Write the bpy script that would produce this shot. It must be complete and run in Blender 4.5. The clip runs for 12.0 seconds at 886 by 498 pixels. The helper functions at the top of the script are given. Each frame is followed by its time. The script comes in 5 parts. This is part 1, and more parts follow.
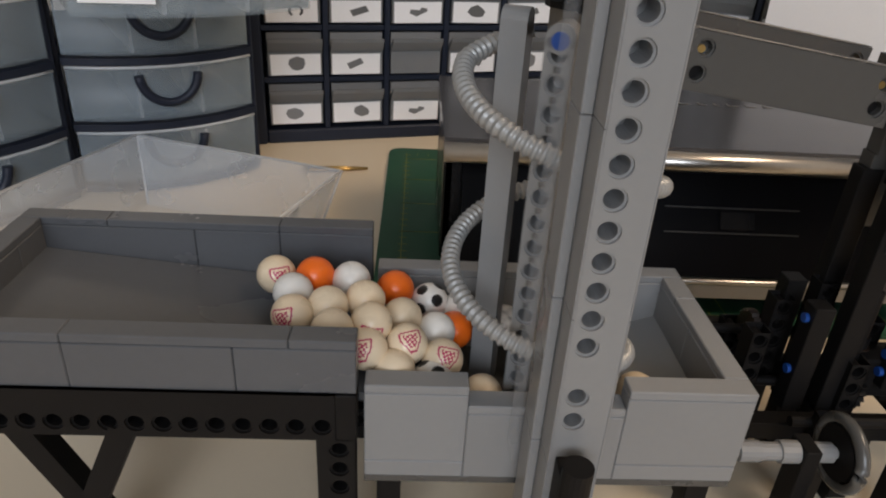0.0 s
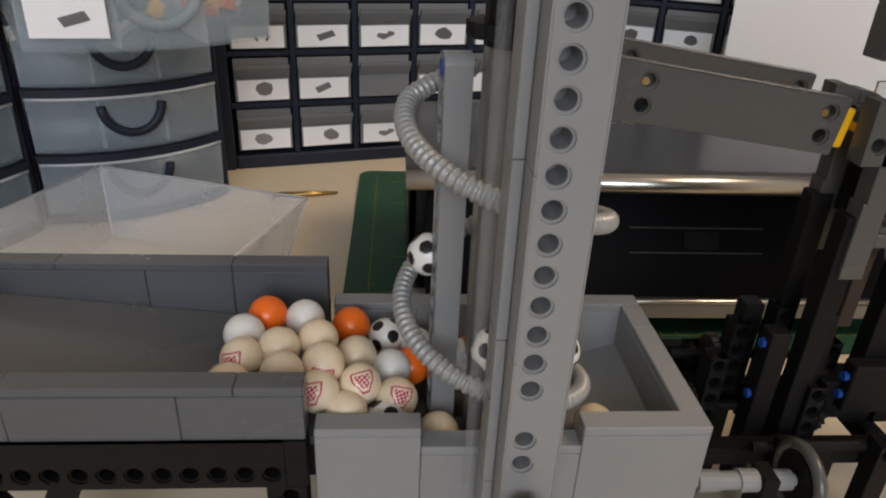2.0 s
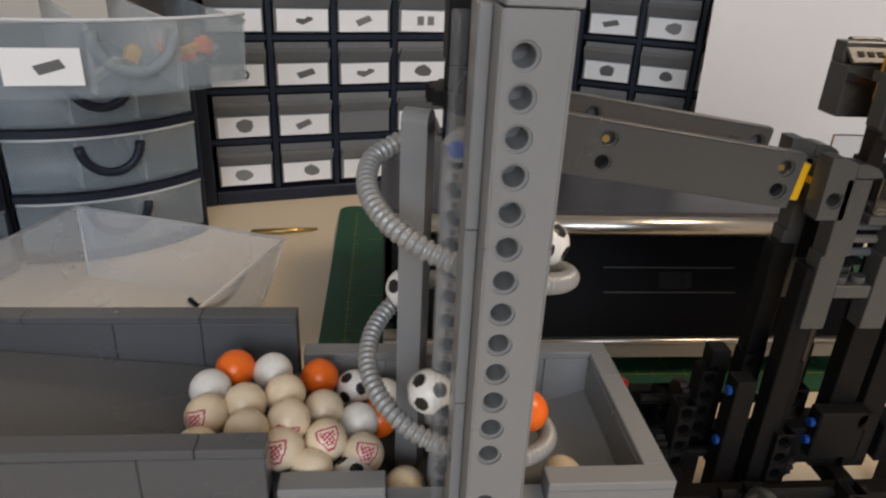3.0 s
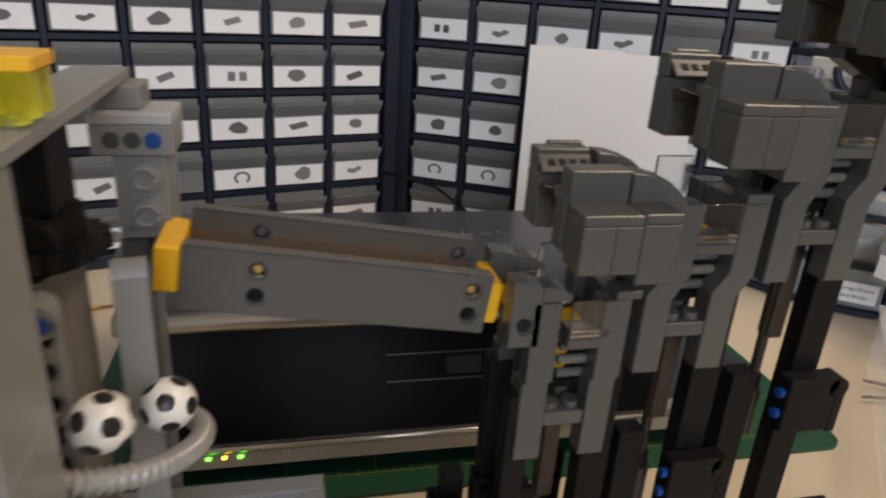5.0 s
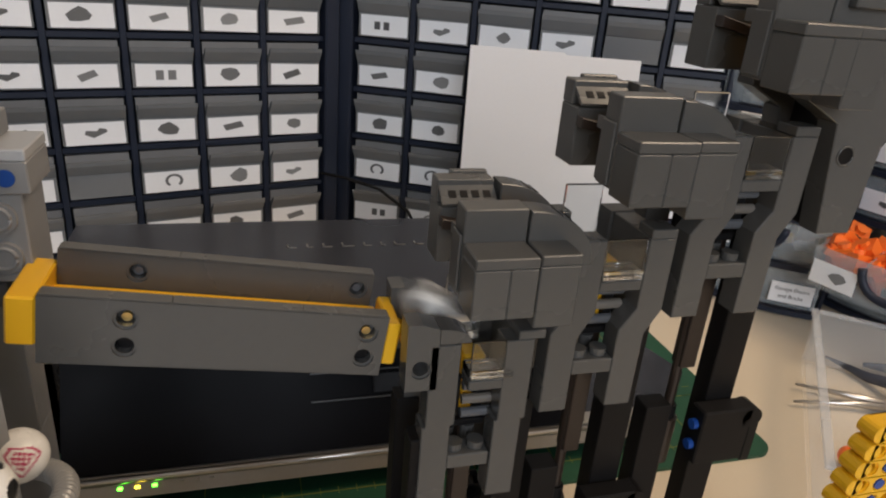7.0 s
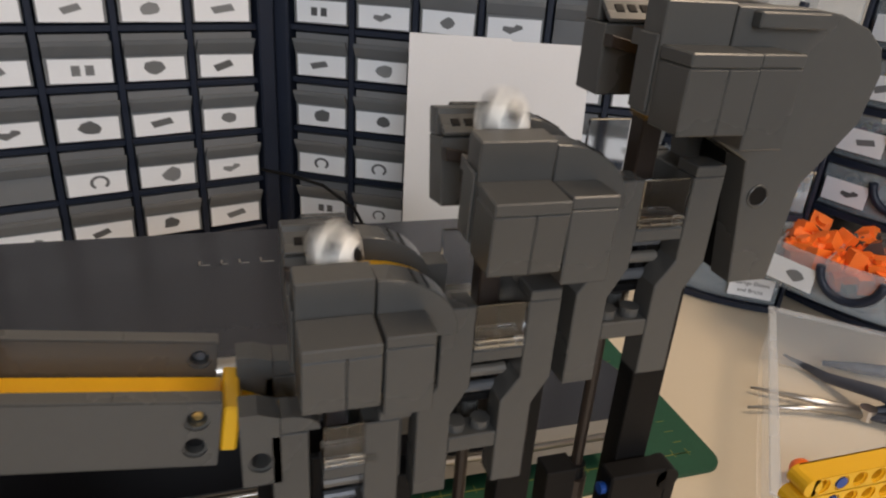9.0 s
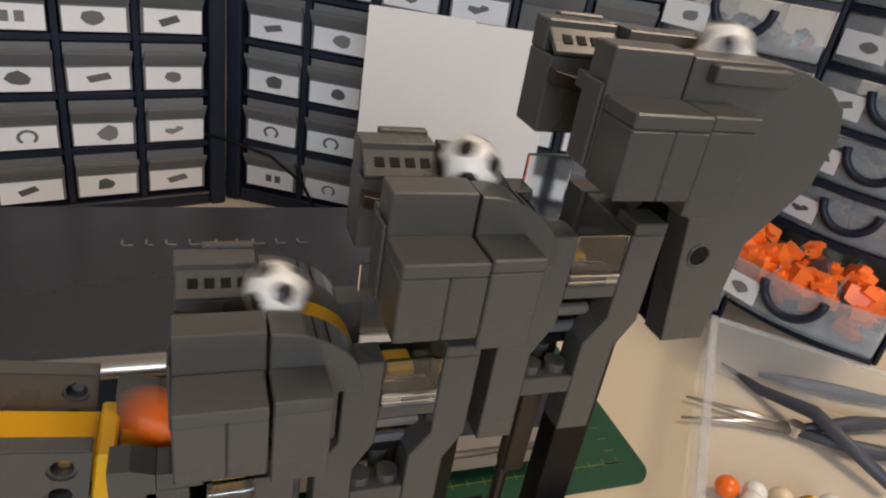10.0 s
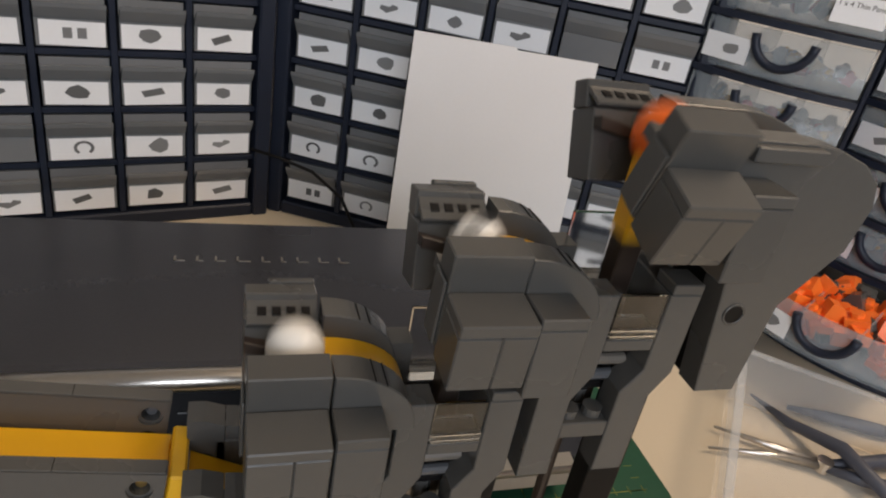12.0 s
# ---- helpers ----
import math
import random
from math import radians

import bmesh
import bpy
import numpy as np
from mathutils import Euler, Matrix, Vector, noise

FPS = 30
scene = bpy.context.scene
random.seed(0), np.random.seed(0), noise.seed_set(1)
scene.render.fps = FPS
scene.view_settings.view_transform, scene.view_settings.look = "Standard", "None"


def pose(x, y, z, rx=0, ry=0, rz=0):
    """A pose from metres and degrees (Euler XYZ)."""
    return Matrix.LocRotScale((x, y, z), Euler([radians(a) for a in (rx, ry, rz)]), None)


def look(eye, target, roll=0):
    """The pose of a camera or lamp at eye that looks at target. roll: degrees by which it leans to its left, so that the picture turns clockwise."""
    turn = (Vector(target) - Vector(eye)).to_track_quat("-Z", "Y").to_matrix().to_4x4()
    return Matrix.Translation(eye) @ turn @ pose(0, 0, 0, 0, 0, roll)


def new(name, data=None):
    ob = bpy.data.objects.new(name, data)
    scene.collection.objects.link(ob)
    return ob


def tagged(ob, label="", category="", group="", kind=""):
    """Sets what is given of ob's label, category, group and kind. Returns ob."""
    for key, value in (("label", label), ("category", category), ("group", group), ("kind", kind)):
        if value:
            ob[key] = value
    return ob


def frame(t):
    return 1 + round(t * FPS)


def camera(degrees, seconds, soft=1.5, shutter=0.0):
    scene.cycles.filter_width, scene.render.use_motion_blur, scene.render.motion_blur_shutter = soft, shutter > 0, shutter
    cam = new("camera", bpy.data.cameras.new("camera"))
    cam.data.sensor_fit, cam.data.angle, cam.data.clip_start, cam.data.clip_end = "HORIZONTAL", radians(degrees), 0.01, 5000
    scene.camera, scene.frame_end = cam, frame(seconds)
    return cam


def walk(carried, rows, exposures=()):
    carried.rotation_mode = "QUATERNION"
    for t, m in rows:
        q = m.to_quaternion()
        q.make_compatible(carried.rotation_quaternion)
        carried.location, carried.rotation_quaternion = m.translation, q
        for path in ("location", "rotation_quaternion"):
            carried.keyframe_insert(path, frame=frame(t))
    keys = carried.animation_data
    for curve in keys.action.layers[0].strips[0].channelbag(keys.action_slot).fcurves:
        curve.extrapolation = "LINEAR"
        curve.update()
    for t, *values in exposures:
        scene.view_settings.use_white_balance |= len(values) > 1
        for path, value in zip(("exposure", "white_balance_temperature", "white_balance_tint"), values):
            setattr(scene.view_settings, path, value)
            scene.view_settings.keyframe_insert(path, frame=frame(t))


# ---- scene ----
cam = camera(66.2, 12.0, soft=2.0, shutter=0.5)
PATH = [
    (0, (-0.00012, -0.00059, 0.22243), (0.0484, 0.8828, -0.2437), 3.49),
    (0.5, (0.00140, 0.00061, 0.22187), (0.0519, 0.8834, -0.2451), 3.30),
    (1, (0.00418, 0.00106, 0.22445), (0.0598, 0.8854, -0.2390), 2.89),
    (1.5, (0.00767, 0.00254, 0.22753), (0.0689, 0.8895, -0.2302), 2.50),
    (2, (0.01095, 0.00425, 0.22896), (0.0815, 0.8957, -0.2186), 2.65),
    (2.5, (0.01119, 0.00213, 0.23540), (0.0882, 0.8986, -0.2010), 2.84),
    (2.7, (0.01325, 0.00369, 0.23762), (0.0922, 0.9035, -0.1915), 2.85),
    (4.3, (0.06123, 0.02030, 0.24747), (0.2321, 0.9393, -0.1078), 2.89),
    (4.5, (0.07203, 0.02561, 0.25251), (0.2564, 0.9431, -0.0999), 3.44),
    (5, (0.09954, 0.03759, 0.26153), (0.3183, 0.9400, -0.1097), 3.82),
    (5.5, (0.12229, 0.04900, 0.27096), (0.3725, 0.9404, -0.1069), 4.09),
    (6, (0.12425, 0.04935, 0.27238), (0.3951, 0.9330, -0.1094), 4.33),
    (6.5, (0.12582, 0.04971, 0.27350), (0.4018, 0.9305, -0.1113), 4.25),
    (6.7, (0.12091, 0.04806, 0.27220), (0.3943, 0.9297, -0.1124), 4.75),
    (8.3, (0.14537, 0.05798, 0.27575), (0.4009, 0.9460, -0.1064), 3.96),
    (8.5, (0.15009, 0.05941, 0.27733), (0.4189, 0.9430, -0.1061), 4.12),
    (9, (0.16534, 0.07468, 0.28472), (0.4530, 0.9353, -0.1354), 4.03),
    (9.5, (0.17929, 0.09101, 0.29052), (0.4946, 0.9265, -0.1596), 7.33),
    (10, (0.18107, 0.09411, 0.29585), (0.5221, 0.9128, -0.1661), 9.78),
    (10.5, (0.17412, 0.09326, 0.30111), (0.5241, 0.9128, -0.1526), 10.98),
    (11, (0.17200, 0.09267, 0.30694), (0.4994, 0.9230, -0.1441), 11.01),
    (11.5, (0.17144, 0.09241, 0.31017), (0.4835, 0.9272, -0.1434), 10.50),
    (12, (0.17157, 0.09094, 0.30989), (0.4745, 0.9258, -0.1497), 10.69),
]
walk(cam, [(t, look(eye, target, roll)) for t, eye, target, roll in PATH])

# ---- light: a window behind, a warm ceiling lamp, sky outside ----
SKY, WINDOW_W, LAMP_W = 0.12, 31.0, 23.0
scene.view_settings.exposure = 0.0
world = bpy.data.worlds.new("sky")
scene.world = world
world.use_nodes = True
wt = world.node_tree
sky = wt.nodes.new("ShaderNodeTexSky")
sky.sky_type, sky.sun_disc = "NISHITA", False
sky.sun_elevation, sky.sun_rotation = radians(35), radians(200)
wt.nodes["Background"].inputs["Strength"].default_value = SKY
wt.links.new(sky.outputs[0], wt.nodes["Background"].inputs[0])


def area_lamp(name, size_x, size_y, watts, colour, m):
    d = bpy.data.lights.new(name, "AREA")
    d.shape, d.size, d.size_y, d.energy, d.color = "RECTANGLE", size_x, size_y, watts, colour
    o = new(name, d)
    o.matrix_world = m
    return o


area_lamp("window_light", 1.5, 1.2, WINDOW_W, (0.83, 0.89, 1.0), look((-0.15, -2.14, 1.05), (0.3, 0.5, 0.15)))
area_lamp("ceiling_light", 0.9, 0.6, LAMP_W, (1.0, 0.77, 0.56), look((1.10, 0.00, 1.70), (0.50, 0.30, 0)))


# ---- materials ----
def material(name, colour, rough=0.5, metal=0.0, grain=0.0, grain_size=400.0, bump=0.0, bump_size=900.0, stain=0.0, stain_size=18.0,
             transmission=0.0, alpha=1.0, coat=0.0, vary=0.0, emit=0.0, specular=0.5):
    m = bpy.data.materials.new(name)
    m.use_nodes = True
    nt = m.node_tree
    bsdf = nt.nodes["Principled BSDF"]
    bsdf.inputs["Roughness"].default_value = rough
    bsdf.inputs["Metallic"].default_value = metal
    bsdf.inputs["Transmission Weight"].default_value = transmission
    bsdf.inputs["Alpha"].default_value = alpha
    bsdf.inputs["Coat Weight"].default_value = coat
    bsdf.inputs["Specular IOR Level"].default_value = specular
    bsdf.inputs["Base Color"].default_value = (*colour, 1)
    geo = nt.nodes.new("ShaderNodeTexCoord")
    link = nt.links.new
    source = None

    def mixed(source, factor, low, high):
        mix = nt.nodes.new("ShaderNodeMix")
        mix.data_type, mix.blend_type = "RGBA", "MULTIPLY"
        mix.inputs[0].default_value = 1.0
        ramp = nt.nodes.new("ShaderNodeMapRange")
        ramp.inputs[3].default_value, ramp.inputs[4].default_value = low, high
        link(factor, ramp.inputs[0])
        if source is None:
            mix.inputs[6].default_value = (*colour, 1)
        else:
            link(source, mix.inputs[6])
        link(ramp.outputs[0], mix.inputs[7])
        return mix.outputs[2]

    def noise_node(scale, detail):
        n = nt.nodes.new("ShaderNodeTexNoise")
        n.inputs["Scale"].default_value, n.inputs["Detail"].default_value = scale, detail
        link(geo.outputs["Object"], n.inputs["Vector"])
        return n.outputs[0]

    if grain:
        source = mixed(source, noise_node(grain_size, 3), 1 - grain, 1 + grain)
    if stain:
        big = noise_node(stain_size, 5)
        source = mixed(source, big, 1 - stain, 1 + stain)
        rr = nt.nodes.new("ShaderNodeMapRange")
        rr.inputs[3].default_value, rr.inputs[4].default_value = max(0.02, rough - 0.12), min(1, rough + 0.14)
        link(big, rr.inputs[0])
        link(rr.outputs[0], bsdf.inputs["Roughness"])
    if vary:
        info = nt.nodes.new("ShaderNodeObjectInfo")
        source = mixed(source, info.outputs["Random"], 1 - vary, 1 + vary)
    if source is not None:
        link(source, bsdf.inputs["Base Color"])
    if bump:
        b = nt.nodes.new("ShaderNodeBump")
        b.inputs["Strength"].default_value, b.inputs["Distance"].default_value = bump, 0.0006
        link(noise_node(bump_size, 4), b.inputs["Height"])
        link(b.outputs[0], bsdf.inputs["Normal"])
    if emit:
        bsdf.inputs["Emission Color"].default_value = (*colour, 1)
        bsdf.inputs["Emission Strength"].default_value = emit
    return m


LIGHT_GREY = material("light_grey_plastic", (0.235, 0.237, 0.236), 0.30, grain=0.03, stain=0.05, bump=0.04, bump_size=160, vary=0.04)
PALE_GREY = material("pale_grey_plastic", (0.42, 0.43, 0.44), 0.30, grain=0.03, stain=0.05, vary=0.03)
DARK_GREY = material("dark_grey_plastic", (0.074, 0.073, 0.069), 0.26, grain=0.04, stain=0.08, bump=0.04, bump_size=160, vary=0.06)
BLUE_GREY = material("bluish_dark_grey_plastic", (0.092, 0.097, 0.105), 0.25, grain=0.04, stain=0.08, bump=0.04, bump_size=160, vary=0.05)
GUARD = material("cloudy_guard_plastic", (0.45, 0.46, 0.47), 0.15, alpha=0.08, stain=0.1)
BLACK = material("black_plastic", (0.008, 0.0075, 0.0075), 0.50, specular=0.14, grain=0.1, stain=0.15, bump=0.03)
BROWN = material("dark_brown_plastic", (0.022, 0.014, 0.010), 0.4, stain=0.2)
YELLOW = material("yellow_plastic", (0.85, 0.46, 0.015), 0.32, stain=0.06, vary=0.03)
BLUE = material("blue_plastic", (0.010, 0.06, 0.28), 0.35, stain=0.05)
RED = material("red_plastic", (0.5, 0.02, 0.02), 0.35, stain=0.05)
ORANGE = material("orange_plastic", (0.95, 0.19, 0.025), 0.34, stain=0.06, vary=0.06)
CLEAR = material("clear_plastic", (0.92, 0.94, 0.95), 0.06, transmission=1.0)
CLEAR_YELLOW = material("clear_yellow_plastic", (0.9, 0.85, 0.05), 0.08, transmission=0.85)
FROST = material("frosted_plastic", (0.34, 0.41, 0.46), 0.35, alpha=0.36, stain=0.06, stain_size=9)
CLEAR_DRAWER = material("clear_drawer_plastic", (0.50, 0.56, 0.60), 0.16, alpha=0.30, stain=0.08, stain_size=9)
TUB = material("cloudy_tub_plastic", (0.78, 0.81, 0.84), 0.25, alpha=0.29, stain=0.06)
TUB_RIM = material("cloudy_thick_plastic", (0.74, 0.77, 0.80), 0.22, alpha=0.62, stain=0.05)
CLEAR_TUB = material("thin_clear_plastic", (0.88, 0.90, 0.92), 0.12, alpha=0.13)
SMOKE = material("smoky_drawer_plastic", (0.20, 0.205, 0.21), 0.22, alpha=0.90, stain=0.12, stain_size=30, vary=0.12)
NAVY = material("dark_cabinet_plastic", (0.016, 0.021, 0.036), 0.42, specular=0.3, grain=0.08, stain=0.15, bump=0.1)
PAPER = material("white_paper", (0.86, 0.86, 0.87), 0.85, grain=0.02, stain=0.02, bump=0.05)
CARD = material("white_card", (0.76, 0.75, 0.75), 0.8, grain=0.02, stain=0.03, bump=0.05)
INK = material("grey_ink", (0.16, 0.16, 0.16), 0.8, vary=0.55)
INK_BLACK = material("black_ink", (0.03, 0.03, 0.03), 0.8)
MAT_GREEN = material("green_mat_vinyl", (0.012, 0.075, 0.038), 0.55, grain=0.12, stain=0.12, bump=0.15)
MAT_LINE = material("yellow_mat_print", (0.22, 0.22, 0.04), 0.6)
TABLE = material("cream_laminate", (0.70, 0.60, 0.45), 0.42, grain=0.02, stain=0.03, stain_size=5, bump=0.05)
STEEL = material("brushed_steel", (0.55, 0.52, 0.48), 0.28, metal=1.0, grain=0.06)
DEVICE_TOP = material("dark_brushed_metal", (0.07, 0.073, 0.085), 0.22, metal=0.55, grain=0.10, grain_size=700, stain=0.10, stain_size=6)
DEVICE_BLACK = material("device_black", (0.005, 0.005, 0.006), 0.25, specular=0.25, stain=0.2)
SATIN_BLACK = material("satin_black_plastic", (0.004, 0.004, 0.005), 0.42, specular=0.06, stain=0.15)
GUIDE = material("dull_guide_metal", (0.05, 0.05, 0.05), 0.4, metal=0.5, grain=0.05)
SILVER = material("silver_paint", (0.30, 0.29, 0.27), 0.34, metal=0.5, grain=0.04)
HOSE = material("silver_ribbed_hose", (0.33, 0.33, 0.32), 0.36, metal=0.25, stain=0.06)
GLOW_GREEN = material("green_led", (0.15, 1.0, 0.05), 0.4, emit=6)
GLOW_YELLOW = material("yellow_led", (1.0, 0.75, 0.05), 0.4, emit=5)
BALL_WHITE = material("white_ball_plastic", (0.82, 0.80, 0.75), 0.26, stain=0.05, stain_size=120)
BALL_CREAM = material("cream_ball_plastic", (0.84, 0.69, 0.49), 0.28, stain=0.07, stain_size=120, vary=0.1)
BALL_ORANGE = material("orange_ball_plastic", (0.95, 0.17, 0.015), 0.28, stain=0.05)
BALL_PINK = material("magenta_print", (0.48, 0.02, 0.10), 0.4, grain=0.15, grain_size=1500)
BALL_BLACK = material("black_print", (0.012, 0.012, 0.012), 0.35)
WALL_PAINT = material("wall_paint", (0.72, 0.70, 0.66), 0.9, grain=0.03, stain=0.03, stain_size=2, bump=0.1, bump_size=200)
FLOOR_WOOD = material("floor_wood", (0.30, 0.21, 0.13), 0.45, grain=0.1, stain=0.15, stain_size=4)
BRASS = material("brass_tweezer", (0.55, 0.38, 0.14), 0.3, metal=0.9)
TOOL_GREY = material("grey_blue_tool_grip", (0.055, 0.060, 0.080), 0.45, grain=0.05, stain=0.1)
TAN_BOARD = material("tan_plastic", (0.15, 0.135, 0.115), 0.4, stain=0.06)


# ---- builders ----
def shape():
    return bmesh.new()


def brick(bm, x0, x1, y0, y1, z0, z1, bevel=0.00035):
    m = Matrix.Translation(((x0 + x1) / 2, (y0 + y1) / 2, (z0 + z1) / 2)) @ Matrix.Diagonal((abs(x1 - x0), abs(y1 - y0), abs(z1 - z0), 1))
    made = bmesh.ops.create_cube(bm, size=1, matrix=m)["verts"]
    if bevel:
        edges = list({e for v in made for e in v.link_edges})
        bmesh.ops.bevel(bm, geom=edges, offset=bevel, segments=1, affect="EDGES")
    return bm


def rod(bm, a, b, r, seg=14, r2=None):
    a, b = Vector(a), Vector(b)
    d = b - a
    m = Matrix.Translation((a + b) / 2) @ d.to_track_quat("Z", "Y").to_matrix().to_4x4()
    bmesh.ops.create_cone(bm, cap_ends=True, segments=seg, radius1=r, radius2=r if r2 is None else r2, depth=d.length, matrix=m)
    return bm


def prism(bm, outline, y0, y1, bevel=0.0003):
    """An outline in x and z, pushed from y0 to y1."""
    front = [bm.verts.new((x, y0, z)) for x, z in outline]
    back = [bm.verts.new((x, y1, z)) for x, z in outline]
    n = len(outline)
    faces = [bm.faces.new(front), bm.faces.new(back[::-1])]
    for i in range(n):
        faces.append(bm.faces.new((front[i], back[i], back[(i + 1) % n], front[(i + 1) % n])))
    bmesh.ops.recalc_face_normals(bm, faces=faces)
    if bevel:
        edges = [e for e in faces[0].edges] + [e for e in faces[1].edges]
        bmesh.ops.bevel(bm, geom=edges, offset=bevel, segments=1, affect="EDGES")
    return bm


def tube(bm, pts, r, seg=8, closed=False):
    """A round tube along points; r a number or one for each point."""
    rings = []
    n = len(pts)
    for i, p in enumerate(pts):
        p = Vector(p)
        d = (Vector(pts[min(i + 1, n - 1)]) - Vector(pts[max(i - 1, 0)])).normalized()
        side = d.cross(Vector((0, 0, 1)))
        if side.length < 1e-3:
            side = d.cross(Vector((0, 1, 0)))
        side.normalize()
        up = side.cross(d)
        rr = r[i] if isinstance(r, (list, tuple)) else r
        rings.append([bm.verts.new(p + rr * (math.cos(a) * side + math.sin(a) * up)) for a in [2 * math.pi * k / seg for k in range(seg)]])
    for i in range(n - 1):
        for k in range(seg):
            f = bm.faces.new((rings[i][k], rings[i][(k + 1) % seg], rings[i + 1][(k + 1) % seg], rings[i + 1][k]))
            f.smooth = True
    for ring in (rings[0], rings[-1][::-1]):
        bm.faces.new(ring)
    bmesh.ops.recalc_face_normals(bm, faces=bm.faces)
    return bm


def finish(name, bm, mat, smooth=False):
    me = bpy.data.meshes.new(name)
    if smooth:
        for f in bm.faces:
            f.smooth = True
    bm.to_mesh(me)
    bm.free()
    me.materials.append(mat)
    return me


def part(name, bm, mat, parent=None, label="", smooth=False):
    ob = new(name, finish(name, bm, mat, smooth))
    if parent is not None:
        ob.parent = parent
    return tagged(ob, label)


def thing(name, label, category, m=None, group="", kind=""):
    ob = new(name)
    ob.empty_display_size = 0.01
    if m is not None:
        ob.matrix_world = m
    return tagged(ob, label, category, group, kind)


def holed_face(bm, cells, u0, u1, to_world, r=0.0024, rim=0.0031, sink=0.0008, deep=0.0078, seg=18):
    """A flat strip in u (across) and v (along) with round, rimmed holes. cells: (v0, v1, hole centre or None); to_world(u, v, w)."""
    for v0, v1, c in cells:
        if c is None:
            bm.faces.new([bm.verts.new(to_world(*p)) for p in ((u0, v0, 0), (u1, v0, 0), (u1, v1, 0), (u0, v1, 0))])
            continue
        cu, cv = c
        rings = [[] for _ in range(4)]
        angles = sorted({round(2 * math.pi * k / seg, 5) for k in range(seg)} |
                        {round(math.atan2(y - cv, x - cu) % (2 * math.pi), 5) for x in (u0, u1) for y in (v0, v1)})
        for a in angles:
            ca, sa = math.cos(a), math.sin(a)
            reach = min([((u1 if ca > 0 else u0) - cu) / ca if abs(ca) > 1e-6 else 9, ((v1 if sa > 0 else v0) - cv) / sa if abs(sa) > 1e-6 else 9])
            for ring, (rad, w) in zip(rings, ((reach, 0), (rim, 0), (rim, -sink), (r, -sink))):
                ring.append(bm.verts.new(to_world(cu + ca * rad, cv + sa * rad, w)))
        rings.append([bm.verts.new(to_world(cu + math.cos(a) * r, cv + math.sin(a) * r, -deep)) for a in angles])
        n = len(angles)
        for a, b in zip(rings, rings[1:]):
            for k in range(n):
                bm.faces.new((a[k], a[(k + 1) % n], b[(k + 1) % n], b[k]))
    bmesh.ops.recalc_face_normals(bm, faces=bm.faces)
    return bm


S = 0.008  # one stud


# ---- room ----
def build_room():
    x0, x1, y0, y1, z0, z1 = -2.0, 2.2, -2.2, 1.6, -0.74, 1.75
    floor = tagged(part("floor", brick(shape(), x0, x1, y0, y1, z0 - 0.1, z0, 0), FLOOR_WOOD), "brown wooden floor of the room", kind="structure")
    tagged(part("ceiling", brick(shape(), x0, x1, y0, y1, z1, z1 + 0.1, 0), WALL_PAINT), "white painted ceiling", kind="structure")
    tagged(part("wall_north", brick(shape(), x0, x1, y1, y1 + 0.1, z0, z1, 0), WALL_PAINT), "plain pale painted wall", kind="structure")
    bm = shape()
    for a in ((x0, -0.95, z0, z1), (0.65, x1, z0, z1), (-0.95, 0.65, z0, 0.40), (-0.95, 0.65, 1.68, z1)):
        brick(bm, a[0], a[1], y0 - 0.1, y0, a[2], a[3], 0)
    tagged(part("wall_south", bm, WALL_PAINT), "plain pale painted wall with a window opening", kind="structure")
    tagged(part("wall_east", brick(shape(), x1, x1 + 0.1, y0, y1, z0, z1, 0), WALL_PAINT), "plain pale painted wall", kind="structure")
    tagged(part("wall_west", brick(shape(), x0 - 0.1, x0, y0, y1, z0, z1, 0), WALL_PAINT), "plain pale painted wall", kind="structure")


build_room()


def build_table():
    t = thing("table", "cream laminate work table with a straight edge", "table")
    part("tabletop", brick(shape(), -0.75, 1.35, -0.25, 1.25, -0.03, 0, 0.002), TABLE, t)
    for x in (-0.70, 1.30):
        for y in (-0.2, 1.2):
            part("leg", brick(shape(), x - 0.025, x + 0.025, y - 0.025, y + 0.025, -0.74, -0.03, 0.002), BLACK, t)


build_table()


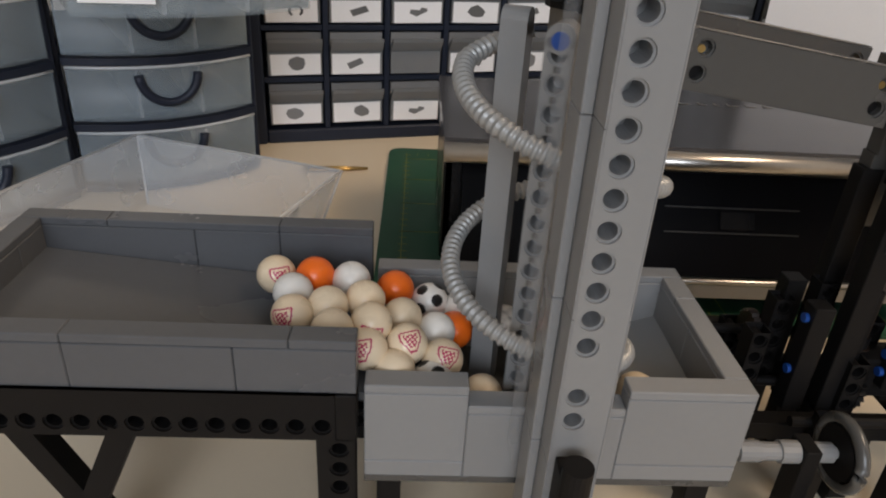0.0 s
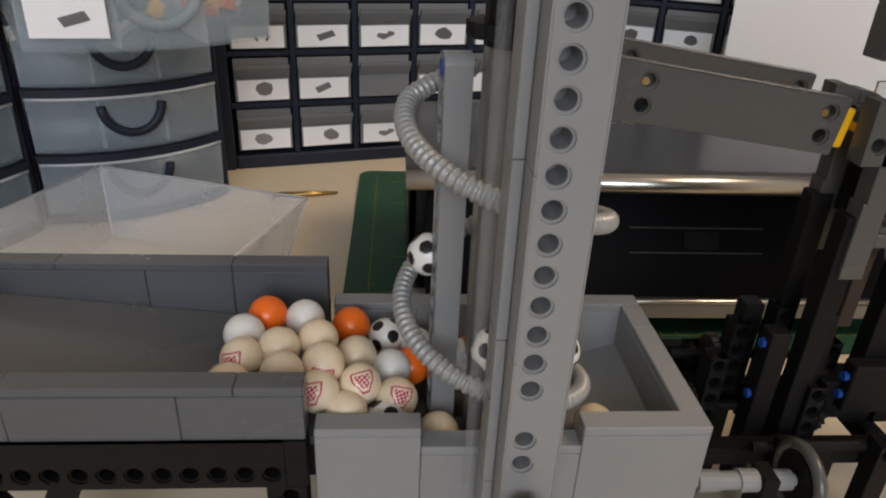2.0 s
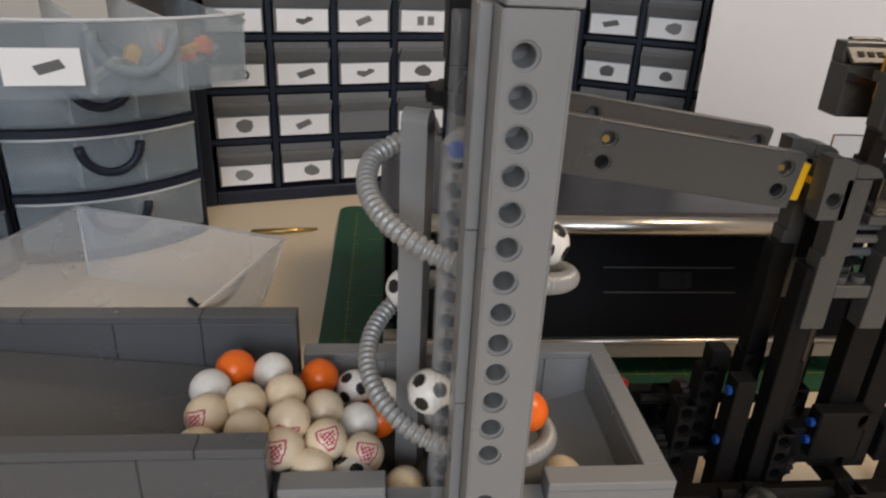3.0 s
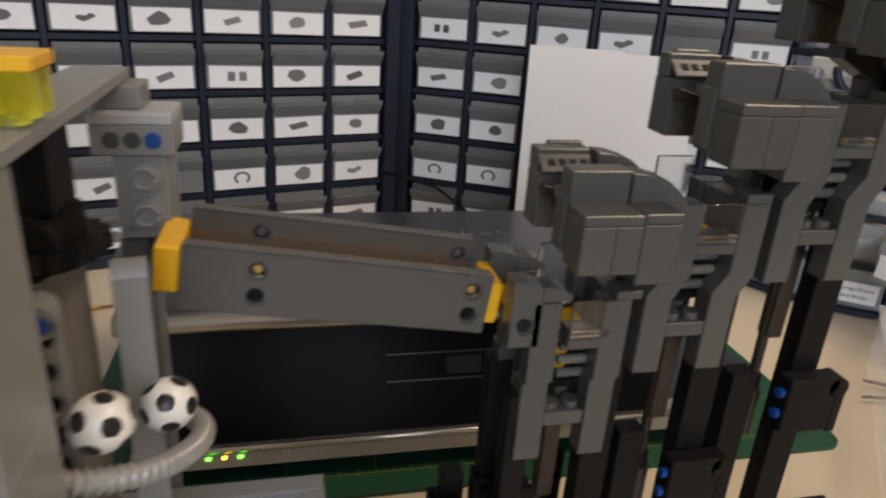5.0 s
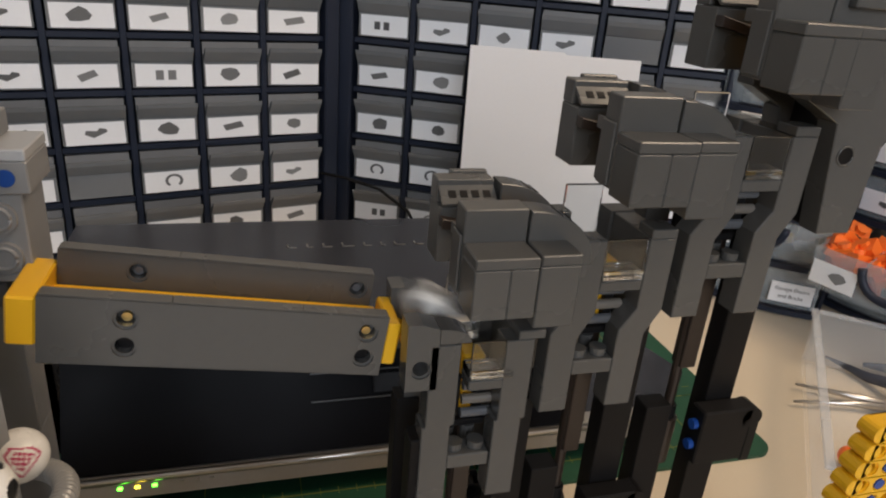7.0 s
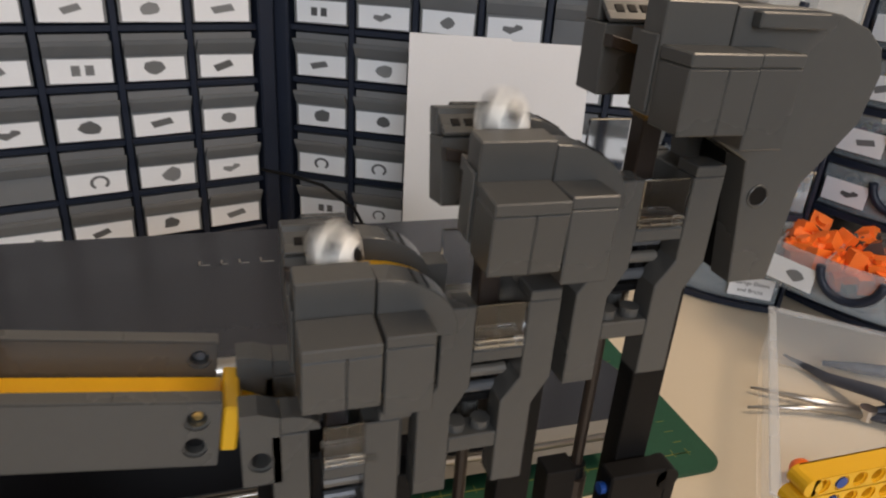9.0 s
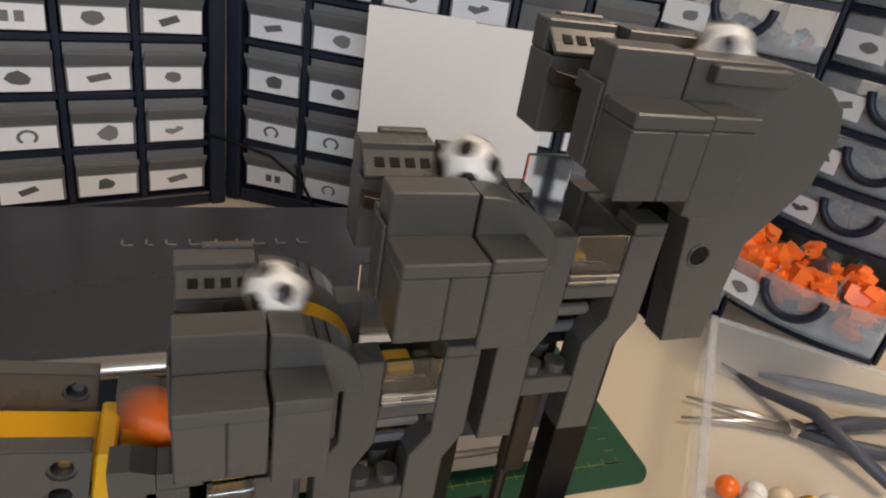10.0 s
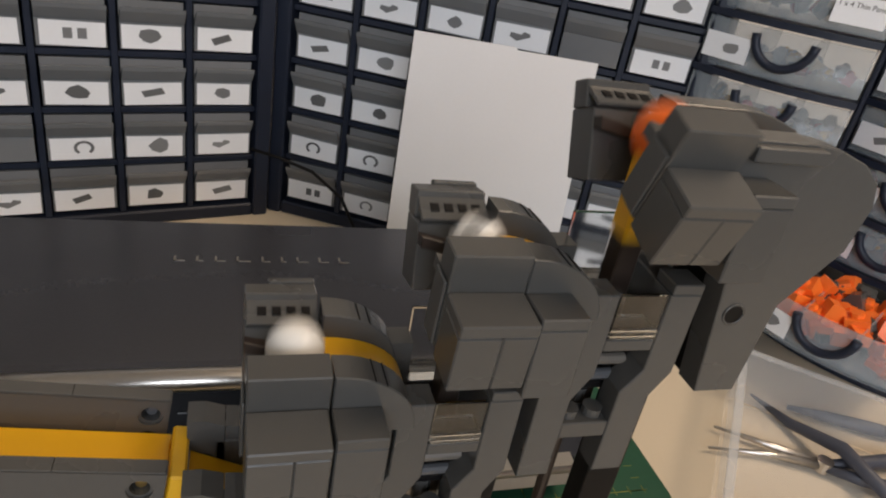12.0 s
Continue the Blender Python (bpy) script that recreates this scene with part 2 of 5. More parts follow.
def build_mat():
    bm = shape()
    x0, x1, y0, y1, r = -0.0225, 0.440, 0.325, 0.620, 0.012
    pts = []
    for cx, cy, a0 in ((x1 - r, y1 - r, 0), (x0 + r, y1 - r, 90), (x0 + r, y0 + r, 180), (x1 - r, y0 + r, 270)):
        pts += [(cx + r * math.cos(radians(a0 + a)), cy + r * math.sin(radians(a0 + a))) for a in range(0, 91, 15)]
    for z in (0.0, 0.0025):
        f = bm.faces.new([bm.verts.new((x, y, z + 0.0002)) for x, y in pts])
    bm.verts.ensure_lookup_table()
    n = len(pts)
    for i in range(n):
        bm.faces.new((bm.verts[i], bm.verts[(i + 1) % n], bm.verts[n + (i + 1) % n], bm.verts[n + i]))
    bmesh.ops.recalc_face_normals(bm, faces=bm.faces)
    m = part("cutting_mat", bm, MAT_GREEN)
    tagged(m, "dark green cutting mat with yellow grid lines on the table", "cutting mat")
    z = 0.0029
    lines = shape()
    for i in range(44):
        x = x0 + 0.016 + i * 0.01
        brick(lines, x, x + 0.0004, y0 + 0.014, y0 + (0.020 if i % 5 else 0.024), z - 0.0003, z, 0)
        brick(lines, x, x + 0.0004, y1 - 0.014, y1 - (0.020 if i % 5 else 0.024), z - 0.0003, z, 0)
    for i in range(27):
        y = y0 + 0.016 + i * 0.01
        brick(lines, x0 + 0.014, x0 + (0.020 if i % 5 else 0.026), y, y + 0.0004, z - 0.0003, z, 0)
        brick(lines, x1 - 0.014, x1 - (0.020 if i % 5 else 0.026), y, y + 0.0004, z - 0.0003, z, 0)
    for i in range(9):
        x = x0 + 0.016 + i * 0.05
        brick(lines, x, x + 0.0005, y0 + 0.014, y1 - 0.014, z - 0.0003, z, 0)
    for i in range(6):
        y = y0 + 0.016 + i * 0.05
        brick(lines, x0 + 0.014, x1 - 0.014, y, y + 0.0005, z - 0.0003, z, 0)
    part("grid_print", lines, MAT_LINE, m, "thin yellow measuring lines")


build_mat()


# ---- small-parts cabinets ----
def picture(bm, kind, rnd, s):
    """A small flat drawing of a part, in x and z, standing out 0.15 mm."""
    t = -0.00018
    if kind == 0:
        a = rnd.uniform(0.2, 0.6)
        c, n = math.cos(a), math.sin(a)
        pts = [(-c * s - n * s * .35, -n * s * .5 + c * s * .3), (c * s * .8 - n * s * .35, n * s * .6 + c * s * .3), (c * s, n * s * .4 - .2 * s), (-c * s * .8, -n * s - .1 * s)]
    elif kind == 1:
        pts = [(s * (0.55 + 0.3 * rnd.random()) * math.cos(k * 0.7854) * 1.2, s * (0.4 + 0.3 * rnd.random()) * math.sin(k * 0.7854)) for k in range(8)]
    elif kind == 2:
        for k in range(10):
            a0, a1 = -0.9 + k * 0.5, -0.9 + (k + 1) * 0.5
            v = [bm.verts.new((rr * math.cos(a) * s, t, rr * math.sin(a) * s * 0.8)) for a, rr in ((a0, .75), (a0, .5), (a1, .5), (a1, .75))]
            bm.faces.new(v)
        return
    elif kind == 3:
        for x in (-0.5, 0.5):
            v = [bm.verts.new((x * s + dx * s, t, dz * s)) for dx, dz in ((-.32, -.4), (.32, -.4), (.32, .4), (-.32, .4))]
            bm.faces.new(v)
        return
    else:
        pts = [(-.9 * s, -.15 * s), (-.2 * s, -.45 * s), (.9 * s, .05 * s), (.85 * s, .3 * s), (.3 * s, .4 * s), (.1 * s, .15 * s), (-.8 * s, .2 * s)]
    bm.faces.new([bm.verts.new((x, t, z)) for x, z in pts])


PITCH_X, PITCH_Z = 0.0576, 0.0468


def drawer_mesh():
    """A small drawer front with a sloping grip lip above a label field; origin in the middle of its lower front edge."""
    bm = shape()
    w, h = 0.0245, 0.0385
    prof = [(0.0, 0.0005), (0.0, 0.0215), (-0.0015, 0.0225), (-0.0075, 0.031), (-0.0085, 0.0345), (-0.0062, 0.0345), (-0.004, 0.032), (0.002, 0.026), (0.002, h), (0.05, h), (0.05, 0.0005)]
    left = [bm.verts.new((-w, y, z)) for y, z in prof]
    right = [bm.verts.new((w, y, z)) for y, z in prof]
    n = len(prof)
    for i in range(n):
        bm.faces.new((left[i], left[(i + 1) % n], right[(i + 1) % n], right[i]))
    for side in (left, right[::-1]):
        bm.faces.new(side)
    bmesh.ops.recalc_face_normals(bm, faces=bm.faces)
    return finish("drawer", bm, SMOKE)


def build_cabinet(label, origin, yaw, columns, rows, blanks, seed, missing=()):
    """origin: the lower left front corner of the first drawer column, on the table."""
    rnd = random.Random(seed)
    cab = thing("drawer_cabinet", label, "drawer cabinet", pose(*origin, 0, 0, yaw), "small parts cabinets")
    w, h, d = columns * PITCH_X, rows * PITCH_Z, 0.15
    side, base = 0.014, 0.0125
    for name, a in (("side_panel", (-side, 0.0, -0.006, d, 0, base + h + 0.012)), ("side_panel", (w, w + side, -0.006, d, 0, base + h + 0.012)), ("base_panel", (0.0, w, -0.004, d, 0, base)),
                    ("top_panel", (0.0, w, -0.004, d, base + h, base + h + 0.012)), ("back_panel", (0.0, w, d - 0.004, d, base, base + h))):
        part(name, brick(shape(), *a, 0.0015), NAVY, cab)
    for c in range(1, columns):
        part("divider", brick(shape(), c * PITCH_X - 0.0026, c * PITCH_X + 0.0026, -0.001, d - 0.004, base, base + h, 0.0006), NAVY, cab)
    for r in range(1, rows):
        part("shelf", brick(shape(), 0.0, w, 0.001, d - 0.004, base + r * PITCH_Z - 0.0026, base + r * PITCH_Z + 0.0026, 0.0006), NAVY, cab)
    front = drawer_mesh()
    for r in range(rows):
        for c in range(columns):
            dr = new("drawer", front)
            dr.parent = cab
            dr.matrix_basis = pose((c + 0.5) * PITCH_X + rnd.uniform(-.0004, .0004), 0.0 + rnd.uniform(-.001, .001), base + r * PITCH_Z + 0.0040, 0, 0, rnd.uniform(-.5, .5))
            if (r, c) in blanks:
                continue
            lab = shape()
            brick(lab, -0.0228, 0.0228, -0.0005, -0.0002, 0.0012, 0.0200, 0)
            lo = part("label", lab, PAPER, dr)
            lo.matrix_basis = pose(rnd.uniform(-.0008, .0008), 0, rnd.uniform(-.0005, .0005), 0, rnd.uniform(-1, 1), 0)
            pic = shape()
            picture(pic, rnd.choice((0, 0, 1, 1, 1, 4, 4, 2, 3)) if seed else 0, rnd, rnd.uniform(0.0078, 0.0105))
            po = part("drawing", pic, INK, cab)
            po.parent = dr
            po.matrix_basis = pose(rnd.uniform(-.002, .004), -0.00055, 0.011)


CAB_A = (-0.1395, 0.6270, 0.0)
CAB_B = (0.2235, 0.7280, 0.0)
build_cabinet("dark navy cabinet of small smoky drawers with white picture labels", CAB_A, 15.5, 6, 7, {(1, 2)}, 11)
build_cabinet("dark navy cabinet of small smoky drawers behind the white card", CAB_B, -27.0, 6, 7, {(4, 4)}, 23)


def build_card():
    bm = shape()
    prism(bm, [(0, 0), (0.1535, 0), (0.153, 0.2085), (0.085, 0.2090), (0.084, 0.2110), (0.001, 0.2120)], 0, 0.0006, 0)
    o = part("paper_sheet", bm, CARD)
    tagged(o, "blank white paper sheet leaning upright against the drawers", "paper")
    o.matrix_world = pose(0.303, 0.603, 0.0005, -6, 0, -11)


build_card()


# ---- wide drawer towers ----
LOOSE = {}


def loose_mesh(mat, which):
    """Small building parts: plate, studded brick, bar and slope."""
    key = (mat.name, which)
    if key not in LOOSE:
        bm = shape()
        if which == 0:
            brick(bm, -.006, .006, -.003, .003, -.0015, .0015, 0)
            rod(bm, (-.003, 0, .0015), (-.003, 0, .003), .0022, 8)
            rod(bm, (.003, 0, .0015), (.003, 0, .003), .0022, 8)
        elif which == 1:
            brick(bm, -.004, .004, -.004, .004, -.0045, .0045, 0)
            rod(bm, (0, 0, .0045), (0, 0, .0062), .0024, 8)
        elif which == 2:
            brick(bm, -.010, .010, -.0025, .0025, -.002, .002, 0)
        else:
            prism(bm, [(-.006, -.003), (.006, -.003), (.006, -.001), (-.002, .005), (-.006, .005)], -.003, .003, 0)
        LOOSE[key] = finish("loose_part", bm, mat)
    return LOOSE[key]

def build_tower(label, m, drawers, width, drawer_h, contents=(), labels=(), pulled=(), seed=1, depth=0.22):
    rnd = random.Random(seed)
    label_w = 0.038 if depth > 0.2 else 0.036
    t = thing("drawer_tower", label, "drawer tower", m, "wide drawer towers")
    base = 0.008
    gap = 0.007
    bow = 0.018 if depth > 0.2 else 0.011
    side = 0.004
    bm = shape()
    top = base + drawers * (drawer_h + gap)
    for x in (-width / 2 - side, width / 2):
        brick(bm, x, x + side, bow + 0.006, depth, 0, top + 0.006, 0.0012)
    for i in range(drawers + 1):
        z = base + i * (drawer_h + gap) - gap
        prism_v = [(-width / 2, 0.0 + bow)]
        for k in range(9):
            u = -1 + 2 * k / 8
            prism_v.append((u * width / 2, bow * u * u - 0.002))
        pts = prism_v[1:] + [(width / 2, depth), (-width / 2, depth)]
        lo = [bm.verts.new((x, y, z + 0.0005)) for x, y in pts]
        hi = [bm.verts.new((x, y, z + gap - 0.0015)) for x, y in pts]
        bm.faces.new(lo[::-1])
        bm.faces.new(hi)
        for k in range(len(pts)):
            bm.faces.new((lo[k], lo[(k + 1) % len(pts)], hi[(k + 1) % len(pts)], hi[k]))
    part("frame", bm, NAVY, t, "dark plastic frame")
    for i in range(drawers):
        z = base + i * (drawer_h + gap)
        dr = new("drawer")
        dr.empty_display_size = 0.01
        out = dict(pulled).get(i, 0.0)
        dr.parent = t
        dr.matrix_basis = pose(0, -out, z)
        plastic = FROST if depth > 0.2 else CLEAR_DRAWER
        bm = shape()
        cols = [(-1 + 2 * k / 12) for k in range(13)]
        w2 = width / 2 - 0.0015
        f_lo = [bm.verts.new((u * w2, bow * u * u + 0.0015, 0.0)) for u in cols]
        f_hi = [bm.verts.new((u * w2, bow * u * u - 0.002, drawer_h - 0.001)) for u in cols]
        g_hi = [bm.verts.new((u * w2, bow * u * u + 0.0005, drawer_h - 0.001)) for u in cols]
        g_lo = [bm.verts.new((u * w2, bow * u * u + 0.0035, 0.0015)) for u in cols]
        for k in range(12):
            for a, b in ((f_lo, f_hi), (f_hi, g_hi), (g_hi, g_lo)):
                fc = bm.faces.new((a[k], a[k + 1], b[k + 1], b[k]))
                fc.smooth = True
        for x in (-width / 6, width / 6):
            part("divider", brick(shape(), x, x + (0.0024 if depth > 0.2 else 0.0015), bow * (x / w2) ** 2 + 0.0045, depth - 0.0215, 0.0014, drawer_h - 0.004, 0), TUB_RIM if depth > 0.2 else CLEAR_DRAWER, dr)
        for x in (-w2, w2 - 0.0015):
            part("side_wall", brick(shape(), x, x + 0.0015, bow * (x / w2) ** 2 + 0.004, depth - 0.02, 0.0014, drawer_h - 0.004, 0), plastic, dr)
        part("tray_floor", brick(shape(), -w2, w2, bow + 0.004, depth - 0.02, 0.0, 0.0012, 0), plastic, dr)
        part("drawer_front", bm, plastic, dr, "frosted clear drawer front")
        if depth > 0.2:
            part("front_rim", tube(shape(), [(u * w2, bow * u * u - 0.0014, drawer_h - 0.0012) for u in cols], 0.0012, 6), TUB_RIM, dr, "pale rim of the drawer front")
        pull = shape()
        pts = [(0.0210 * math.cos(a), -0.0012, drawer_h * 0.84 + 0.0215 * math.sin(a)) for a in [math.pi + math.pi * k / 14 for k in range(15)]]
        tube(pull, pts, 0.0034, 8)
        if not dict(labels).get(i, (0, None))[1]:
            part("pull_ring", pull, FROST if out and depth > 0.2 else NAVY, dr, "half-round finger pull")
        if i in dict(labels):
            side_l, words = dict(labels)[i]
            lx = 0.0 if side_l == 0 else -width / 3 + 0.001 if side_l < 0 else width / 3 - 0.002
            u = lx / w2
            lab = part("label", brick(shape(), -label_w / 2, label_w / 2, -0.0006, -0.0002, -0.0095, 0.0095, 0), PAPER, dr)
            lab.matrix_basis = pose(lx, bow * u * u - 0.0016, drawer_h * 0.42, 0, 0, math.degrees(math.atan(2 * bow * lx / w2 ** 2)))
            if words:
                for n, line in enumerate(words):
                    cu = bpy.data.curves.new("words", "FONT")
                    cu.body, cu.size, cu.align_x = line, 0.0050, "CENTER"
                    o = new("words", cu)
                    bpy.context.view_layer.update()
                    me = bpy.data.meshes.new_from_object(o)
                    bpy.data.objects.remove(o)
                    me.materials.append(INK_BLACK)
                    w = new("words", me)
                    w.parent = dr
                    w.matrix_basis = lab.matrix_basis @ pose(0, -0.0009, 0.0022 - 0.0072 * n, 90, 0, 0)
            else:
                pic = shape()
                picture(pic, rnd.choice((0, 1, 4)), rnd, 0.008)
                po = part("drawing", pic, INK, dr)
                po.matrix_basis = lab.matrix_basis @ pose(0.004, -0.0008, 0)
        for mat, count in dict(contents).get(i, ()):
            big = 2.1 if count >= 30 else 1.0
            for _ in range(count):
                x, y = rnd.uniform(-w2 * .85, w2 * .85), rnd.uniform(bow + 0.014, 0.085 if count >= 30 else 0.07)
                o = new("loose_part", loose_mesh(mat, rnd.randrange(4)))
                o.parent = dr
                o.matrix_basis = pose(x, y, 0.002 + rnd.uniform(.006, drawer_h * (.75 if count >= 30 else .4)), rnd.uniform(-30, 30), rnd.uniform(-30, 30), rnd.uniform(0, 180)) @ Matrix.Scale(big, 4)
    return t


mixed_bits = ((RED, 5), (PALE_GREY, 16), (YELLOW, 4), (BALL_CREAM, 6))
build_tower("tower of wide frosted empty drawers with one drawer pulled out", pose(-0.184, 0.512, 0, 0, 0, 30), 4, 0.136, 0.0415,
            contents={3: ((ORANGE, 4), (PALE_GREY, 5), (YELLOW, 3))}.items(), labels={3: (-1, None)}.items(), pulled={3: 0.138}.items(), seed=1)
build_tower("tower of wide frosted empty drawers beside the other tower", pose(-0.288, 0.423, 0, 0, 0, 45), 4, 0.136, 0.0415, seed=1)
build_tower("tower of clear drawers filled with small building parts", pose(0.561, 0.519, 0, 0, 0, -48), 7, 0.122, 0.0365,
            contents={i: mixed_bits for i in range(1, 7)}.items(),
            labels={0: (1, ("Garage Doors", "and Bricks")), 1: (-1, None), 2: (-1, None), 3: (-1, None), 5: (-1, None), 6: (1, ("1 x 4 Thin Panel",))}.items(), seed=5, depth=0.15)
build_tower("tower of clear drawers with two drawers pulled out", pose(0.669, 0.450, 0, 0, 0, -60), 7, 0.122, 0.0365,
            contents={**{i: mixed_bits for i in range(2, 7)}, 1: ((ORANGE, 62), (DARK_GREY, 30))}.items(), labels={i: (-1, None) for i in range(1, 7)}.items(),
            pulled={1: 0.097}.items(), seed=9, depth=0.19)


# ---- office machine with a dark brushed top ----
def build_device():
    d = thing("office_machine", "low black office machine with brushed dark top and silver edges", "office machine")
    x0, x1, y0, y1, zt = 0.0185, 0.316, 0.350, 0.492, 0.104
    z0 = 0.0035
    bm = shape()
    brick(bm, x0, x1, y0 + 0.030, y1, z0 + 0.012, zt - 0.012, 0.001)
    for xa in (x0 - 0.0002, x1 - 0.0058):
        part("side_panel", brick(shape(), xa, xa + 0.006, y0 + 0.030, y1 + 0.0002, z0 + 0.012, zt - 0.0112, 0.001), DEVICE_BLACK, d)
    brick(bm, x0 + 0.006, x1 - 0.006, y0 + 0.004, y0 + 0.030, z0 + 0.012, z0 + 0.016, 0.0005)
    part("body", bm, DEVICE_BLACK, d)
    lid = shape()
    prof = [(y0 - 0.003, zt - 0.009), (y0 - 0.0015, zt - 0.003), (y0 + 0.004, zt), (y1, zt), (y1, zt - 0.011), (y0 + 0.002, zt - 0.011)]
    a = [lid.verts.new((x0 - 0.002, y, z)) for y, z in prof]
    b = [lid.verts.new((x1 + 0.002, y, z)) for y, z in prof]
    for i in range(len(prof)):
        lid.faces.new((a[i], a[(i + 1) % 6], b[(i + 1) % 6], b[i]))
    lid.faces.new(a)
    lid.faces.new(b[::-1])
    bmesh.ops.recalc_face_normals(lid, faces=lid.faces)
    part("lid", lid, DEVICE_TOP, d, "dark brushed metal lid")
    edge = shape()
    tube(edge, [(x0 - 0.002, y0 - 0.001, zt - 0.0065), (x1 + 0.002, y0 - 0.001, zt - 0.0065)], 0.0056, 14)
    part("front_edge", edge, STEEL, d, "polished steel front edge")
    lip = shape()
    prof = [(y0 - 0.010, 0.016), (y0 - 0.009, 0.025), (y0 + 0.004, 0.0275), (y0 + 0.004, 0.016)]
    a = [lip.verts.new((x0, y, z)) for y, z in prof]
    b = [lip.verts.new((0.371, y, z)) for y, z in prof]
    for i in range(4):
        lip.faces.new((a[i], a[(i + 1) % 4], b[(i + 1) % 4], b[i]))
    lip.faces.new(a)
    lip.faces.new(b[::-1])
    bmesh.ops.recalc_face_normals(lip, faces=lip.faces)
    part("front_lip", lip, SILVER, d, "silver front strip")
    for x, g in ((0.0555, GLOW_GREEN), (0.0635, GLOW_YELLOW), (0.0715, GLOW_GREEN)):
        part("indicator_lamp", brick(shape(), x - 0.0012, x + 0.0012, y0 - 0.0101, y0 - 0.0085, 0.0212, 0.0227, 0.0002), g, d, "small glowing indicator lamp")
    for x in (0.085, 0.092, 0.099):
        part("button", rod(shape(), (x, y0 - 0.0102, 0.0220), (x, y0 - 0.0080, 0.0220), 0.0012, 10), SILVER, d)
    # the black front slopes from under the lid down to the silver strip
    panel = shape()
    prof = [(y0 + 0.0298, zt - 0.0125), (y0 - 0.0045, 0.0278), (y0 - 0.0030, 0.0262), (y0 + 0.0298, 0.0262)]
    a = [panel.verts.new((0.0290, y, z)) for y, z in prof]
    b = [panel.verts.new((x1 - 0.006, y, z)) for y, z in prof]
    for i in range(4):
        panel.faces.new((a[i], a[(i + 1) % 4], b[(i + 1) % 4], b[i]))
    panel.faces.new(a)
    panel.faces.new(b[::-1])
    bmesh.ops.recalc_face_normals(panel, faces=panel.faces)
    part("front_panel", panel, SATIN_BLACK, d, "satin black sloping front panel")
    lean = math.degrees(math.atan2(0.0343, zt - 0.0403))
    for u in (0.026, 0.041):
        z = 0.0278 + u * math.cos(radians(lean))
        y = y0 - 0.0045 + u * math.sin(radians(lean))
        g = part("paper_guide", brick(shape(), 0.150, 0.232, -0.0010, 0.0, -0.0005, 0.0005, 0.0002), GUIDE, d, "thin metal guide rail")
        g.matrix_basis = pose(0, y - 0.0004, z, -lean, 0, 0)
    latch = part("latch", brick(shape(), 0.184, 0.205, -0.0012, 0.0, 0.028, 0.039, 0.0005), DEVICE_BLACK, d)
    latch.matrix_basis = pose(0, y0 - 0.0048, 0.0278, -lean, 0, 0)
    part("lip_edge", tube(shape(), [(x0, y0 - 0.0078, 0.0258), (0.371, y0 - 0.0078, 0.0258)], 0.0021, 10), STEEL, d, "rounded steel edge of the strip")
    bars = shape()
    x = 0.143
    for wbar in (.006, .004, .006, .008, .005, .003, .007, .006, .006):
        brick(bars, x, x + wbar, 0.4440, 0.4450, zt + 0.0001, zt + 0.0004, 0)
        brick(bars, x, x + 0.0012, 0.4440, 0.4500, zt + 0.0001, zt + 0.0004, 0)
        x += wbar + 0.0060
    part("lettering", bars, SILVER, d, "faint silver lettering bars")
    tray = shape()
    edge_pts = [(x1 + 0.0003, 0.3545), (0.376, 0.3545), (0.412, 0.394), (0.401, 0.433), (x1 + 0.0003, 0.433)]
    lo = [tray.verts.new((x, y, 0.0040)) for x, y in edge_pts]
    hi = [tray.verts.new((x, y, 0.0225)) for x, y in edge_pts]
    tray.faces.new(lo[::-1])
    tray.faces.new(hi)
    for i in range(5):
        tray.faces.new((lo[i], lo[(i + 1) % 5], hi[(i + 1) % 5], hi[i]))
    bmesh.ops.bevel(tray, geom=list(tray.edges), offset=0.0012, segments=2, affect="EDGES")
    part("paper_tray", tray, DEVICE_TOP, d, "low grey paper tray at the side")
    for x in (x0 + 0.02, x1 - 0.02):
        for y in (y0 + 0.02, y1 - 0.02):
            part("foot", rod(shape(), (x, y, 0.0031), (x, y, z0 + 0.0125), 0.008, 12), BLACK, d)


build_device()


# ---- plastic brick ball machine ----
def layered_wall(parent, x0, x1, y0, y1, z0, z1, mat, seed, course=0.0272):
    """Courses of bricks, 9.6 mm high, from the top down, with a tile on top; along x or y, whichever is longer."""
    rnd = random.Random(seed)
    along_x = abs(x1 - x0) >= abs(y1 - y0)
    levels = [(z1 - 0.0032, z1)]
    z = z1 - 0.0032
    while z - z0 > 0.0002:
        h = min(course, z - z0)
        if 0 < z - h - z0 < 0.003:
            h = z - z0
        levels.append((z - h, z))
        z -= h
    for n, (a, b) in enumerate(levels):
        lo, hi = (x0, x1) if along_x else (y0, y1)
        p = lo
        while hi - p > 0.0005:
            step = S * rnd.choice((4, 6, 8, 8) if n else (4, 6, 8))
            q = hi if hi - p - step < S * 1.5 else p + step
            bm = shape()
            j = 0.00006
            if along_x:
                brick(bm, p + j, q - j, y0 + rnd.uniform(0, .00008), y1, a + j, b - j)
            else:
                brick(bm, x0 + rnd.uniform(0, .00008), x1, p + j, q - j, a + j, b - j)
            part("tile" if n == 0 else "brick", bm, mat, parent)
            p = q


BX0, BX1, BY0, BY1, BZ0, BZ1 = -0.0125, 0.1095, 0.161, 0.241, 0.053, 0.0900


